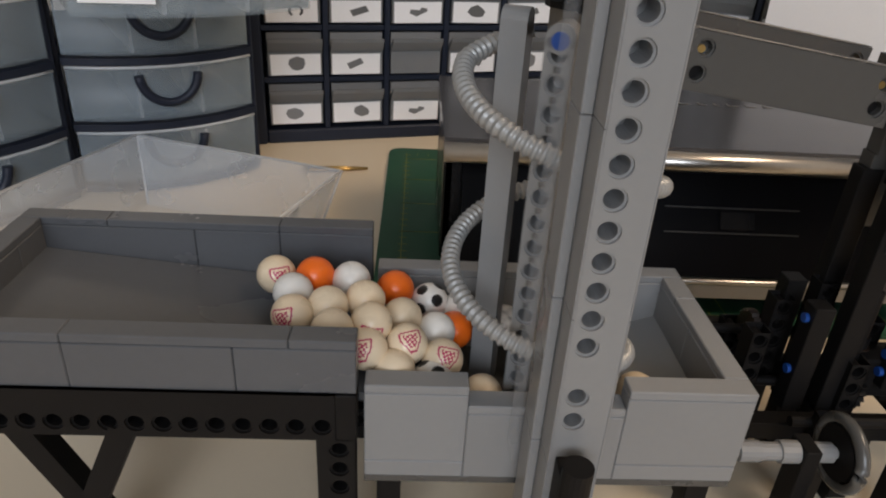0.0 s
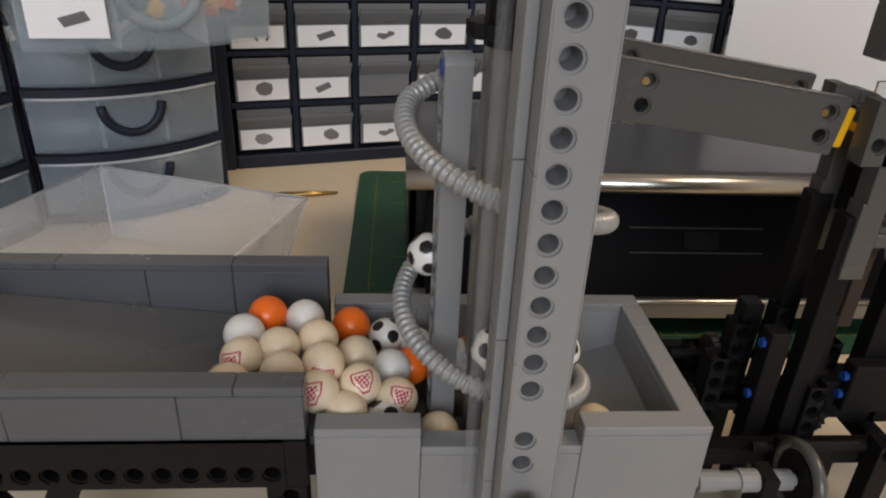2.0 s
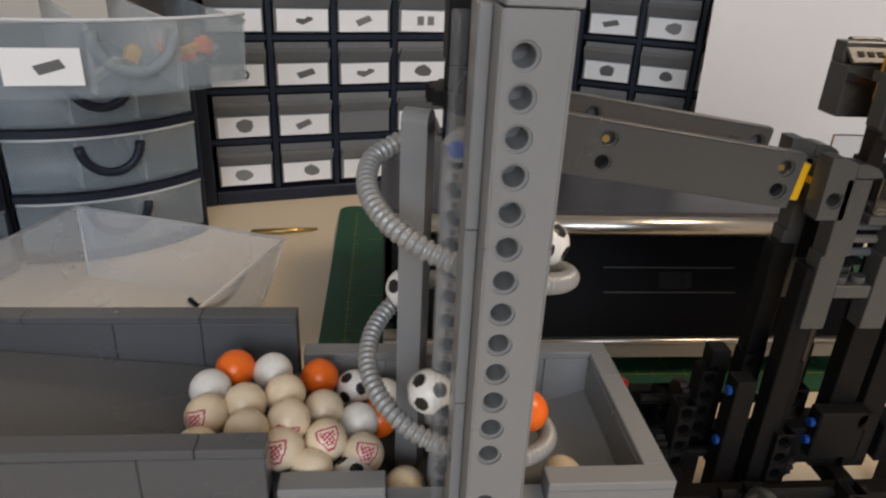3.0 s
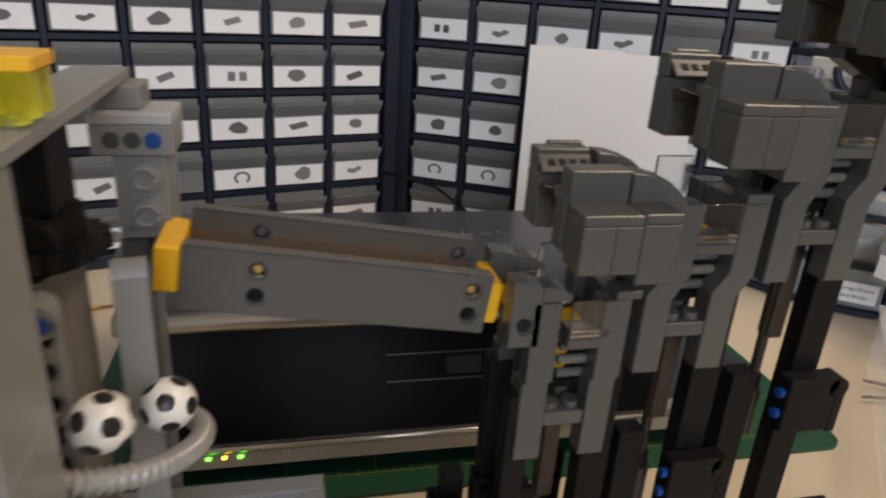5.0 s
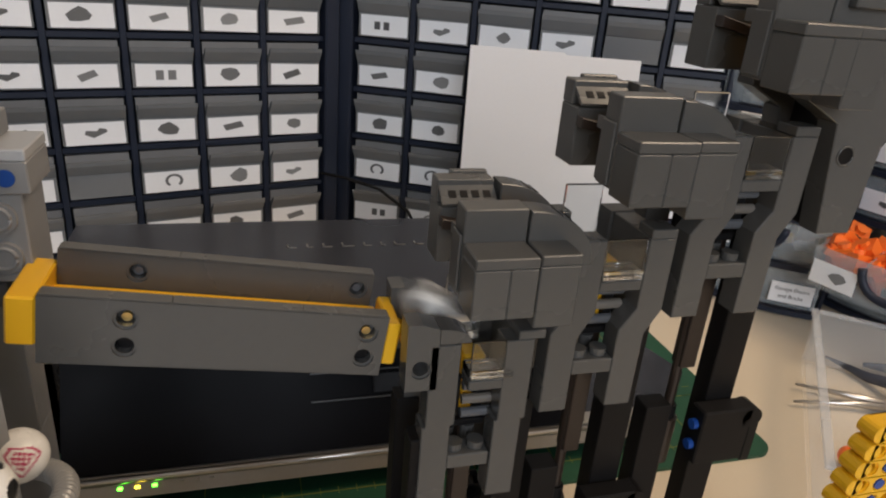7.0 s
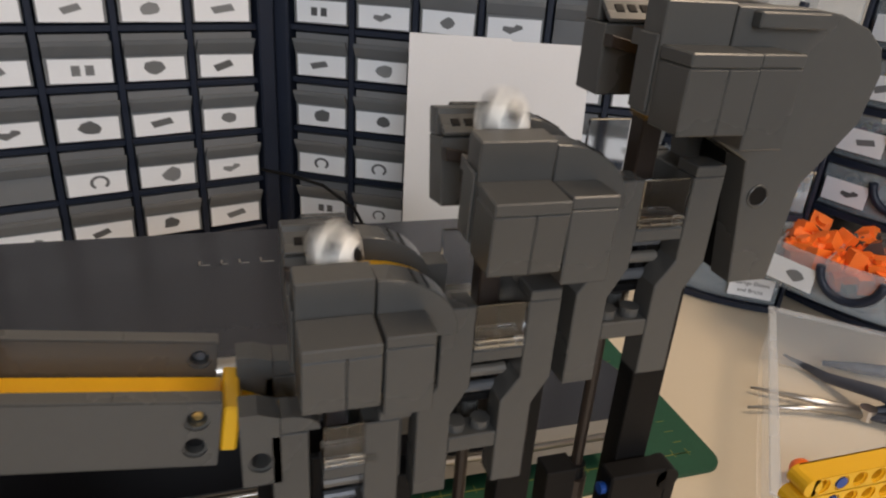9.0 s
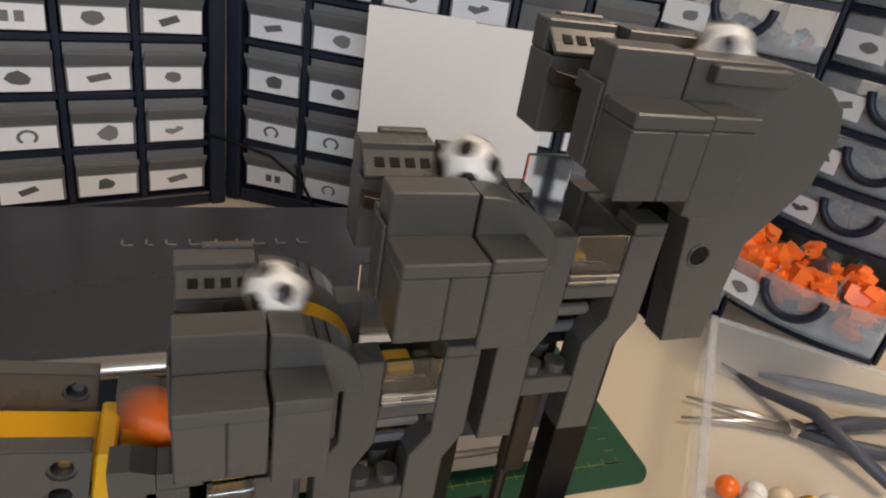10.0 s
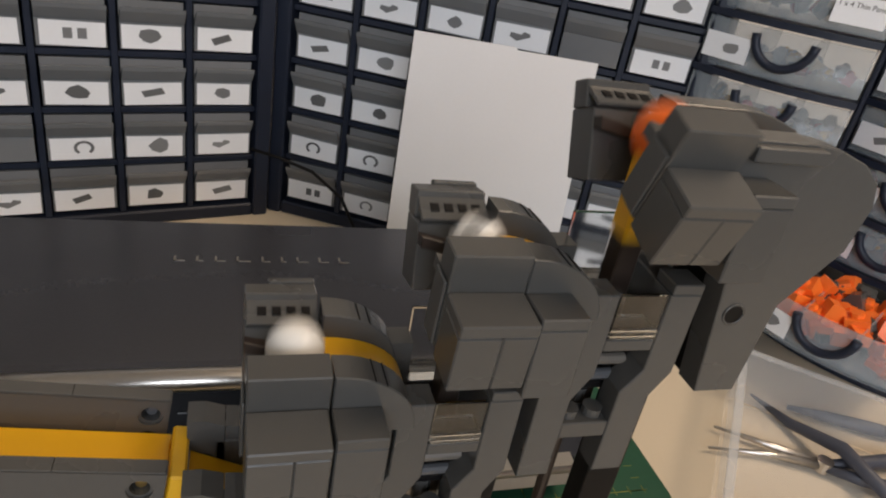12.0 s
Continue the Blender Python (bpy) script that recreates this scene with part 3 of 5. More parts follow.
def build_hopper():
    h = thing("ball_hopper", "light grey plastic brick box that holds the balls", "ball hopper")
    layered_wall(h, BX0, 0.0195, BY0, BY0 + S, BZ0, BZ1, LIGHT_GREY, 3)
    layered_wall(h, 0.0195, 0.0690, BY0, BY0 + S, BZ0, 0.0828, LIGHT_GREY, 4)
    layered_wall(h, 0.0690, BX1, BY0, BY0 + S, BZ0, BZ1, LIGHT_GREY, 5)
    layered_wall(h, BX0, BX1, BY1 - S, BY1, BZ0, BZ1, LIGHT_GREY, 6)
    layered_wall(h, BX1 - S, BX1, BY0 + S, BY1 - S, BZ0, BZ1, LIGHT_GREY, 7)
    layered_wall(h, BX0, BX0 + S, BY0 + S, BY1 - S, BZ0, 0.0770, LIGHT_GREY, 8)
    part("floor_plate", brick(shape(), BX0, BX1, BY0 + 0.0005, BY1 - 0.0005, BZ0 - 0.0032, BZ0), DARK_GREY, h)
    bm = shape()
    prism(bm, [(0.066, BZ0 + 0.006), (BX1 - S, 0.0715), (BX1 - S, 0.0700), (0.066, BZ0 + 0.0045)], BY0 + S, BY1 - S, 0)
    part("ramp_plate", bm, LIGHT_GREY, h, "sloping grey ramp plate")
    bm = shape()
    prism(bm, [(BX0 + S, 0.0775), (0.024, BZ0 + 0.0060), (0.024, BZ0 + 0.0040), (BX0 + S, 0.0745)], BY0 + S, BY1 - S, 0)
    part("ramp_plate", bm, DARK_GREY, h, "sloping dark ramp plate")
    for x in (BX0 + 0.004, BX1 - 0.012):
        for y in (BY0 + 0.004, BY1 - 0.012):
            part("leg", brick(shape(), x, x + S, y, y + S, 0, BZ0 - 0.0032), BLACK, h)


build_hopper()

CX0, CX1 = -0.146, -0.0145


def build_chute():
    c = thing("feed_chute", "dark grey plastic brick chute on a black beam frame", "ball chute")
    layered_wall(c, CX0, CX1, 0.159, 0.167, 0.088, 0.1070, BLUE_GREY, 13)
    layered_wall(c, CX0, CX1, 0.2325, 0.2405, 0.080, 0.1070, BLUE_GREY, 14)
    layered_wall(c, CX0, CX0 + S, 0.167, 0.2325, 0.080, 0.1070, BLUE_GREY, 15)
    bm = shape()
    prism(bm, [(CX0 + S, 0.0945), (CX1 + 0.004, 0.0815), (CX1 + 0.004, 0.0783), (CX0 + S, 0.0913)], 0.1675, 0.2320, 0)
    part("floor_plate", bm, BLUE_GREY, c, "smooth dark grey sloping floor")
    for y0 in (0.158, 0.2335):
        bm = shape()
        cells = []
        n = 14
        for i in range(n):
            x = CX1 - 0.0105 - 0.0072 * 0 - i * S
            cells.append((x - S / 2, x + S / 2, (0.0757, x)))
        end = cells[0][1]
        start = cells[-1][0]
        bm2 = bm
        holed_face(bm2, cells, 0.0705, 0.0880, lambda u, v, w, y0=y0: (v, y0 - w, u), deep=0.0070)
        brick(bm2, start, end, y0 + 0.0072, y0 + 0.008, 0.0705, 0.088, 0)
        brick(bm2, end, CX1, y0, y0 + 0.008, 0.0705, 0.088, 0.0003)
        brick(bm2, CX0, start, y0, y0 + 0.008, 0.0705, 0.088, 0.0003)
        brick(bm2, start, end, y0 + 0.0002, y0 + 0.008, 0.0705, 0.0707, 0)
        part("beam", bm2, BLACK, c, "black beam with a row of round holes")
        bm = shape()
        cells = [(0.0705 - (i + 1) * S, 0.0705 - i * S, (CX1 - 0.0055, 0.0705 - (i + 0.5) * S)) for i in range(8)]
        holed_face(bm, cells, CX1 - 0.0165 + 0.004, CX1 - 0.0005, lambda u, v, w, y0=y0: (u, y0 - w, v), deep=0.0070)
        brick(bm, CX1 - 0.0125, CX1 - 0.0005, y0 + 0.0072, y0 + 0.008, 0.0, 0.0705, 0)
        brick(bm, CX1 - 0.0125, CX1 - 0.0005, y0, y0 + 0.008, 0.0, 0.0066, 0)
        part("leg", bm, BLACK, c)
        for xa, xb in ((-0.118, -0.086), (-0.094, -0.126)):
            leg = shape()
            d = Vector((xb - xa, 0, 0.0705)).normalized()
            m = Matrix.Translation(((xa + xb) / 2, y0 + (0.004 if xa < -0.1 else 0.012), 0.036)) @ Vector((d.x, 0, d.z)).to_track_quat("Z", "Y").to_matrix().to_4x4() @ Matrix.Diagonal((0.008, 0.008, 0.080, 1))
            bmesh.ops.create_cube(leg, size=1, matrix=m)
            part("brace", leg, BLACK, c)
    for x in (-0.125, -0.030):
        part("cross_beam", brick(shape(), x, x + S, 0.166, 0.2335, 0.0705, 0.0785), BLACK, c)


build_chute()


def build_column():
    c = thing("front_column", "tall grey plastic column with a row of round holes", "column")
    x0, x1, y0, y1 = 0.0402, 0.0536, 0.1360, 0.160
    hx = 0.0446
    zs = [0.220 - i * S for i in range(13)] + [0.108, 0.100]
    top, low = 0.2285, 0.0
    cells = [(0.224, top, None)]
    z = 0.224
    while z > low + 1e-6:
        mid = z - S / 2
        has = any(abs(mid - q) < 1e-4 for q in zs)
        cells.append((max(z - S, low), z, (hx, mid) if has else None))
        z -= S
    bm = shape()
    holed_face(bm, cells, x0, x1, lambda u, v, w: (u, y0 - w, v), deep=0.010)
    part("beam", bm, LIGHT_GREY, c, "grey beam face with rimmed holes")
    for za, zb in ((0.0, 0.060), (0.060, 0.132), (0.132, 0.180), (0.180, top)):
        part("brick", brick(shape(), x0 + 0.0001, x1, y0 + 0.0102, y1, za + 0.00006, zb - 0.00006), LIGHT_GREY, c)
        part("side_brick", brick(shape(), x1 + 0.0000, x1 + 0.0006, y0, y1, za + 0.00008, zb - 0.00008, 0.0002), LIGHT_GREY, c)
    side = shape()
    for za, zb in ((0.0, 0.084), (0.084, 0.132), (0.132, 0.180), (0.180, top)):
        brick(side, x0 - 0.0006, x0, y0, y1 - 0.002, za + 0.0001, zb - 0.0001, 0.0001)
    part("side_tile", side, LIGHT_GREY, c)
    for za, zb in ((0.0, 0.084), (0.084, 0.132), (0.132, 0.180), (0.180, top)):
        part("side_brick", brick(shape(), 0.0366, 0.0395, 0.146, 0.1584, za + 0.0001, zb - 0.0001, 0.0003), LIGHT_GREY, c)
    clear = shape()
    brick(clear, 0.0325, 0.0364, 0.1585, 0.1600, 0.070, 0.226, 0.0004)
    brick(clear, 0.0325, 0.0338, 0.1500, 0.1585, 0.070, 0.226, 0.0004)
    part("clear_guard", clear, GUARD, c, "clear plastic ball guard")
    part("axle_end", rod(shape(), (0.0455, 0.1275, 0.074), (0.0455, 0.1275, 0.0925), 0.0042, 18), BLACK, c, "black round axle end")
    part("axle_bracket", brick(shape(), 0.0415, 0.0495, 0.1285, 0.1358, 0.060, 0.088), BLACK, c)


build_column()


def build_rear_column():
    c = thing("rear_column", "grey plastic column behind the ball lift with a bridge on top", "column")
    x0, x1, y0, y1 = 0.0515, 0.0660, 0.2355, 0.2545
    for za, zb in ((0.0, 0.060), (0.0601, 0.132), (0.1321, 0.1780)):
        part("brick", brick(shape(), x0 - 0.004, 0.0585, 0.2420, y1, za, zb), LIGHT_GREY, c)
    part("tile", brick(shape(), x0, x0 + 0.0075, y0 - 0.0004, y1, 0.1782, 0.1855), BLUE_GREY, c)
    part("tile", brick(shape(), x0 + 0.0076, x1, y0 + 0.0070, y1, 0.1782, 0.1855), LIGHT_GREY, c)
    part("brick", brick(shape(), x0 + 0.0004, x1, y0, y1, 0.1857, 0.2103), LIGHT_GREY, c)
    for z in (0.2040, 0.1930):
        part("stud", rod(shape(), (0.0600, y0 - 0.0016, z), (0.0600, y0, z), 0.0044, 20), LIGHT_GREY, c)
        part("stud_ring", tube(shape(), [(0.0600 + 0.0030 * math.cos(a), y0 - 0.0017, z + 0.0030 * math.sin(a)) for a in [2 * math.pi * k / 18 for k in range(19)]], 0.0006, 6), LIGHT_GREY, c)
    part("ridge", brick(shape(), x0 + 0.0030, x1 - 0.0010, y0 - 0.0012, y0, 0.1862, 0.1885), LIGHT_GREY, c)
    part("bridge", brick(shape(), 0.0402, 0.0552, 0.1362, 0.2540, 0.2287, 0.2319), LIGHT_GREY, c, "long grey plate over both columns")
    part("brick", brick(shape(), x0 - 0.004, 0.0600, y0 + 0.004, y1, 0.2222, 0.2286), LIGHT_GREY, c)
    part("brick", brick(shape(), x0 - 0.0045, 0.0685, y0 - 0.0012, y1, 0.2105, 0.2190), LIGHT_GREY, c)
    part("tile", brick(shape(), x0 - 0.0045, 0.0685, y0 - 0.0012, y1, 0.2191, 0.2221), PALE_GREY, c)
    for i in range(3):
        x = 0.0525 + i * 0.0054
        part("pin_hole", rod(shape(), (x, y0 - 0.0016, 0.2148), (x, y0 - 0.0011, 0.2148), 0.0023, 14), BLUE if i == 2 else DARK_GREY, c)
    part("core_axle", rod(shape(), (0.0445, 0.195, 0.190), (0.0445, 0.195, 0.2286), 0.0052, 12), BLACK, c, "black core axle above the rotor")
    part("collar", rod(shape(), (0.0445, 0.195, 0.1962), (0.0445, 0.195, 0.2090), 0.0100, 16), BLACK, c)
    disc = shape()
    teeth = [(0.0150 if i % 2 else 0.0132, math.pi * i / 20) for i in range(40)]
    low = [disc.verts.new((0.0445 + r * math.cos(a), 0.195 + r * math.sin(a), 0.1985)) for r, a in teeth]
    high = [disc.verts.new((v.co.x, v.co.y, 0.2025)) for v in low]
    disc.faces.new(low[::-1])
    disc.faces.new(high)
    for i in range(40):
        disc.faces.new((low[i], low[(i + 1) % 40], high[(i + 1) % 40], high[i]))
    part("crown_gear", disc, BLACK, c, "black toothed gear")
    part("gear_block", brick(shape(), 0.0345, 0.0515, 0.1860, 0.2020, 0.2095, 0.2285), BLACK, c, "black gear block")
    part("gear", rod(shape(), (0.0445, 0.1830, 0.2030), (0.0445, 0.1865, 0.2030), 0.0075, 16), BLACK, c)
    y = thing("trans_yellow_brick", "clear yellow round brick with a yellow cap on the bridge", "brick")
    part("stem", rod(shape(), (0.0510, 0.174, 0.2320), (0.0510, 0.174, 0.2339), 0.0030, 16), CLEAR_YELLOW, y)
    for x, yy in ((0.0477, 0.1710), (0.0541, 0.1710), (0.0477, 0.1773), (0.0541, 0.1773)):
        part("round_leg", rod(shape(), (x, yy, 0.2340), (x, yy, 0.2419), 0.0031, 16), CLEAR_YELLOW, y)
    part("cap", brick(shape(), 0.0445, 0.0573, 0.1677, 0.1805, 0.2420, 0.2448), YELLOW, y)


build_rear_column()

# the lift: bars that turn inside a fixed ribbed hose
AX, AY = 0.0445, 0.195
HOSE_R, HOSE_PITCH, HOSE_Z = 0.0312, 0.0610, 0.0840


def on_helix(turn, radius, dz=0.0):
    a = -2 * math.pi * turn
    return Vector((AX + radius * math.cos(a), AY + radius * math.sin(a), HOSE_Z + HOSE_PITCH * turn + dz))


def build_hose():
    pts, rad = [], []
    n = 1160
    t0, t1 = -0.33, 1.68
    for i in range(n + 1):
        u = t0 + (t1 - t0) * i / n
        inward = max(0.0, (u - 1.55) / 0.15)
        pts.append(on_helix(u, HOSE_R - 0.011 * inward))
        rad.append(0.00285 + 0.00040 * math.cos(i * 2 * math.pi / 6.6))
    bm = shape()
    tube(bm, pts, rad, 12)
    tagged(part("ribbed_hose", bm, HOSE), "silver ribbed hose wound as a spiral ball rail", "hose")


build_hose()


def build_rotor():
    r = thing("lift_rotor", "turning grey beams that push balls up the spiral", "rotor", pose(AX, AY, 0))
    z0, z1 = 0.0585, 0.1945
    part("core", rod(shape(), (0, 0, 0.056), (0, 0, 0.1955), 0.0085, 4), TAN_BOARD, r)
    for q in range(4):
        bar = new("bar")
        bar.empty_display_size = 0.01
        bar.parent = r
        bar.matrix_basis = pose(0, 0, 0, 0, 0, 90 * q)
        bm = shape()
        cells = []
        z = z1 - 0.0035
        while z - S > z0 - 1e-6:
            cells.append((z - S, z, (0.0, z - S / 2)))
            z -= S
        low = z
        holed_face(bm, cells, -0.0038, 0.0038, lambda u, v, w: (0.0215 + w, u, v), r=0.0024, rim=0.0030, deep=0.0074, seg=14)
        brick(bm, 0.0135, 0.0215, 0.0038, 0.0040, low, z1 - 0.0035, 0)
        brick(bm, 0.0135, 0.0215, -0.0040, -0.0038, low, z1 - 0.0035, 0)
        brick(bm, 0.0135, 0.0141, -0.0038, 0.0038, low, z1 - 0.0035, 0)
        rod(bm, (0.0135, 0, z1 - 0.0037), (0.0215, 0, z1 - 0.0037), 0.0040, 22)
        part("beam", bm, LIGHT_GREY, bar)
        part("pin", rod(shape(), (0.0208, 0, z1 - 0.0042), (0.0218, 0, z1 - 0.0042), 0.0024, 14), BLUE, bar, "blue pin")
        part("pin", rod(shape(), (0.0208, 0, low + 0.004), (0.0218, 0, low + 0.004), 0.0024, 14), BLUE, bar, "blue pin")
        web = shape()
        for cz in cells:
            brick(web, 0.0214, 0.02156, -0.0009, 0.0009, cz[0] - 0.0009, cz[0] + 0.0009, 0)
        part("web", web, DARK_GREY, bar)
    return r


rotor = build_rotor()


def build_arm():
    a = thing("ball_trough", "sloping grey trough with a yellow floor leading to the steps", "ball trough", pose(0.0717, 0, 0.1910, 0, 8.0, 0))
    L = 0.0880
    h = 0.0190
    for name, y0, zt, length in (("near", 0.2155, 0.0, L), ("far", 0.2375, 0.0030, L - 0.001)):
        bm = shape()
        f = y0
        seq = [0.0125, 0.0153, 0.0243, 0.0785, 0.0871, length]
        to = lambda u, v, w, f=f, zt=zt: (v, f - w, zt + u)
        top_cells, low_cells = [(0.0, 0.0125, None)], [(0.0, 0.0125, None)]
        for va, vb in zip(seq, seq[1:]):
            hole = va in (0.0153, 0.0785)
            top_cells.append((va, vb, (-0.0052, (va + vb) / 2) if hole else None))
            low_cells.append((va, vb, (-0.0133, (va + vb) / 2) if hole else None))
        holed_face(bm, top_cells, -0.0092, -0.0004, to, deep=0.0042)
        holed_face(bm, low_cells, -h, -0.0092, to, deep=0.0042)
        th = 0.0046
        brick(bm, 0, length, f + th - 0.0003, f + th, zt - h, zt - 0.0004, 0)
        brick(bm, 0, length, f, f + th, zt - 0.0005, zt, 0)
        brick(bm, 0, length, f, f + th, zt - h, zt - h + 0.0004, 0)
        brick(bm, -0.0004, 0.0, f, f + th, zt - h, zt, 0)
        brick(bm, length, length + 0.0004, f, f + th, zt - h, zt, 0)
        part("side_beam", bm, DARK_GREY, a, "grey side beam with holes")
        # black discs give the shallow lower holes the shade of deep ones
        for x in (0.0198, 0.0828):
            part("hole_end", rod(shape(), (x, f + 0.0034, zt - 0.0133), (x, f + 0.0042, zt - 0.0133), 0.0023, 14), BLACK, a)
        tiles = shape()
        for p, q in ((0.0, 0.0305), (0.0306, 0.0640), (0.0641, length)):
            brick(tiles, p, q, f + 0.0001, f + 0.0045, zt + 0.0001, zt + 0.0005, 0.0001)
        part("tile", tiles, DARK_GREY, a)
        for x in (0.0198, 0.0830):
            part("axle_pin", rod(shape(), (x, f + 0.0030, zt - 0.0060), (x, f + 0.0041, zt - 0.0060), 0.0013, 12), BRASS if name == "near" else BLUE_GREY, a, "brass coloured axle end in the hole")
    part("floor_strip", brick(shape(), -0.006, L + 0.0010, 0.2203, 0.2373, -0.0140, -0.0072, 0.0006), YELLOW, a, "smooth yellow floor strip")
    bm = shape()
    brick(bm, L + 0.0008, L + 0.0050, 0.2175, 0.2360, -0.0165, -0.0030, 0.0006)
    part("end_block", bm, YELLOW, a, "yellow end block")
    bm = shape()
    brick(bm, -0.0075, -0.0006, 0.2160, 0.2400, -0.0145, -0.0010, 0.0006)
    part("start_block", bm, YELLOW, a, "yellow start block")


build_arm()

# ---- the stair of lifting steps ----
STEP_X, STEP_Z = 0.0400, 0.0305


def straight_leg(dx):
    return [(dx, 0.0), (dx + 0.0088, 0.0), (dx + 0.0088, 0.0290), (dx + 0.0100, 0.0290), (dx + 0.0100, 0.0570), (dx + 0.0010, 0.0570), (dx + 0.0010, 0.0290), (dx, 0.0290)]


def leg_outline(dx):
    return [(dx, 0.0), (dx + 0.009, 0.0), (dx + 0.009, 0.0255), (dx + 0.0135, 0.0335), (dx + 0.0135, 0.0570), (dx + 0.0048, 0.0570), (dx + 0.0048, 0.0345), (dx, 0.0275)]


def curve_top(x0, z0, x1, z1, n=9):
    return [(x0 + (x1 - x0) * math.sin(k / n * math.pi / 2) ** 1.0, z1 + (z0 - z1) * math.cos(k / n * math.pi / 2)) for k in range(n + 1)]


JAW_NEAR, JAW_FAR = (0.0, 0.1965, 0.0470), (0.0, 0.2420, 0.0470)
jaws = []


def build_jaw(s, near):
    """One of the two weighted flaps that a rising ball pushes open; they shut under it and carry it. Origin on its hinge."""
    j = new("near_jaw" if near else "far_jaw")
    j.empty_display_size = 0.01
    j.parent = s
    hinge = JAW_NEAR if near else JAW_FAR
    j.matrix_basis = pose(*hinge)
    back = pose(-hinge[0], -hinge[1], -hinge[2])

    def piece(name, bm, mat, label=""):
        o = part(name, bm, mat, j, label)
        o.matrix_basis = back
        return o

    xa, xb = -0.0290, -0.0110
    if near:
        piece("head_box", brick(shape(), xa, -0.0192, 0.1950, 0.2066, 0.0405, 0.0549), DARK_GREY, "smooth dark grey box")
        piece("head_box", brick(shape(), -0.01915, xb - 0.0004, 0.1950, 0.2066, 0.0405, 0.0549), DARK_GREY)
        piece("tile", brick(shape(), xa, xb - 0.0004, 0.1949, 0.2067, 0.0550, 0.0581), DARK_GREY)
        piece("back_plate", brick(shape(), xa, xb, 0.2068, 0.2148, 0.0420, 0.0672), DARK_GREY)
        ledge = [(xa, 0.0600), (xb, 0.0555), (xb, 0.0525), (xa, 0.0565)]
        piece("ledge", prism(shape(), ledge, 0.2149, 0.2188, 0.0002), DARK_GREY, "sloping slotted ledge")
        for i in range(4):
            x = xa + 0.0028 + i * 0.0040
            z = 0.0600 - 0.25 * (x + 0.0010 - xa)
            piece("slot", brick(shape(), x, x + 0.0020, 0.2158, 0.2182, z - 0.0008, z + 0.0002, 0), BLACK)
        piece("bevel_edge", brick(shape(), xa - 0.0009, xa - 0.0001, 0.2072, 0.2144, 0.0430, 0.0600, 0.0003), DARK_GREY)
    else:
        piece("far_block", brick(shape(), xa, xb, 0.2312, 0.2425, 0.0415, 0.0592), DARK_GREY)
        piece("far_plate", brick(shape(), xa, xb, 0.2356, 0.2425, 0.0593, 0.0665), DARK_GREY)
        piece("rear_tile", brick(shape(), xa + 0.0060, xb, 0.2426, 0.2452, 0.0560, 0.0672), DARK_GREY)
        slope = back @ pose(-0.0198, 0.2334, 0.0622, -52, 0, 0)
        piece("grille", brick(shape(), -0.0088, 0.0088, -0.0006, 0.0006, -0.0036, 0.0036, 0.0002), DARK_GREY, "slanted grille tile").matrix_basis = slope
        for i in range(4):
            x = -0.0062 + i * 0.0036
            piece("slot", brick(shape(), x, x + 0.0022, -0.0009, -0.0005, -0.0012, 0.0012, 0), BLACK).matrix_basis = slope
        ledge = [(xa, 0.0570), (xb, 0.0530), (xb, 0.0500), (xa, 0.0540)]
        piece("ledge", prism(shape(), ledge, 0.2272, 0.2311, 0.0002), BROWN, "sloping dark ledge")
    jaws.append((j, near))


def build_head(s, last=False):
    """Two jaws, a pillar that holds the hinge, and the curved rails over which a ball rolls, on both sides of the channel."""
    build_jaw(s, True)
    build_jaw(s, False)
    part("head_column", brick(shape(), -0.0105, 0.0012, 0.1962, 0.2066, 0.0366, 0.0549), DARK_GREY, s)
    part("tile", brick(shape(), -0.0105, 0.0012, 0.1961, 0.2067, 0.0550, 0.0580), DARK_GREY, s)
    part("hinge_pin", rod(shape(), (-0.0114, 0.1995, 0.0430), (-0.0104, 0.1995, 0.0430), 0.0022, 12), BLACK, s)
    if not last:
        for ya, yb in ((0.2067, 0.2153), (0.2307, 0.2393)):
            outline = [(-0.0103, 0.0366)] + [(-0.0103, 0.0665)] + curve_top(-0.0100, 0.0665, 0.0098, 0.0512)[1:] + [(0.0098, 0.0500), (0.0046, 0.0500), (0.0046, 0.0366)]
            part("curved_rail", prism(shape(), outline, ya, yb), DARK_GREY, s, "curved dark grey rail")
            for x in (-0.0012, 0.0016):
                z = 0.0512 + 0.0153 * math.cos(math.asin(min(1, (x + 0.0100) / 0.0198)))
                part("rail_joint", brick(shape(), x, x + 0.0003, ya + 0.0002, yb - 0.0002, z - 0.0012, z + 0.0001, 0), BLACK, s)
        top = curve_top(-0.0100, 0.0600, 0.0115, 0.0470)
        part("curved_floor", prism(shape(), top + [(0.0115, 0.0450), (-0.0100, 0.0450)], 0.2154, 0.2306, 0), YELLOW, s, "curved yellow floor")


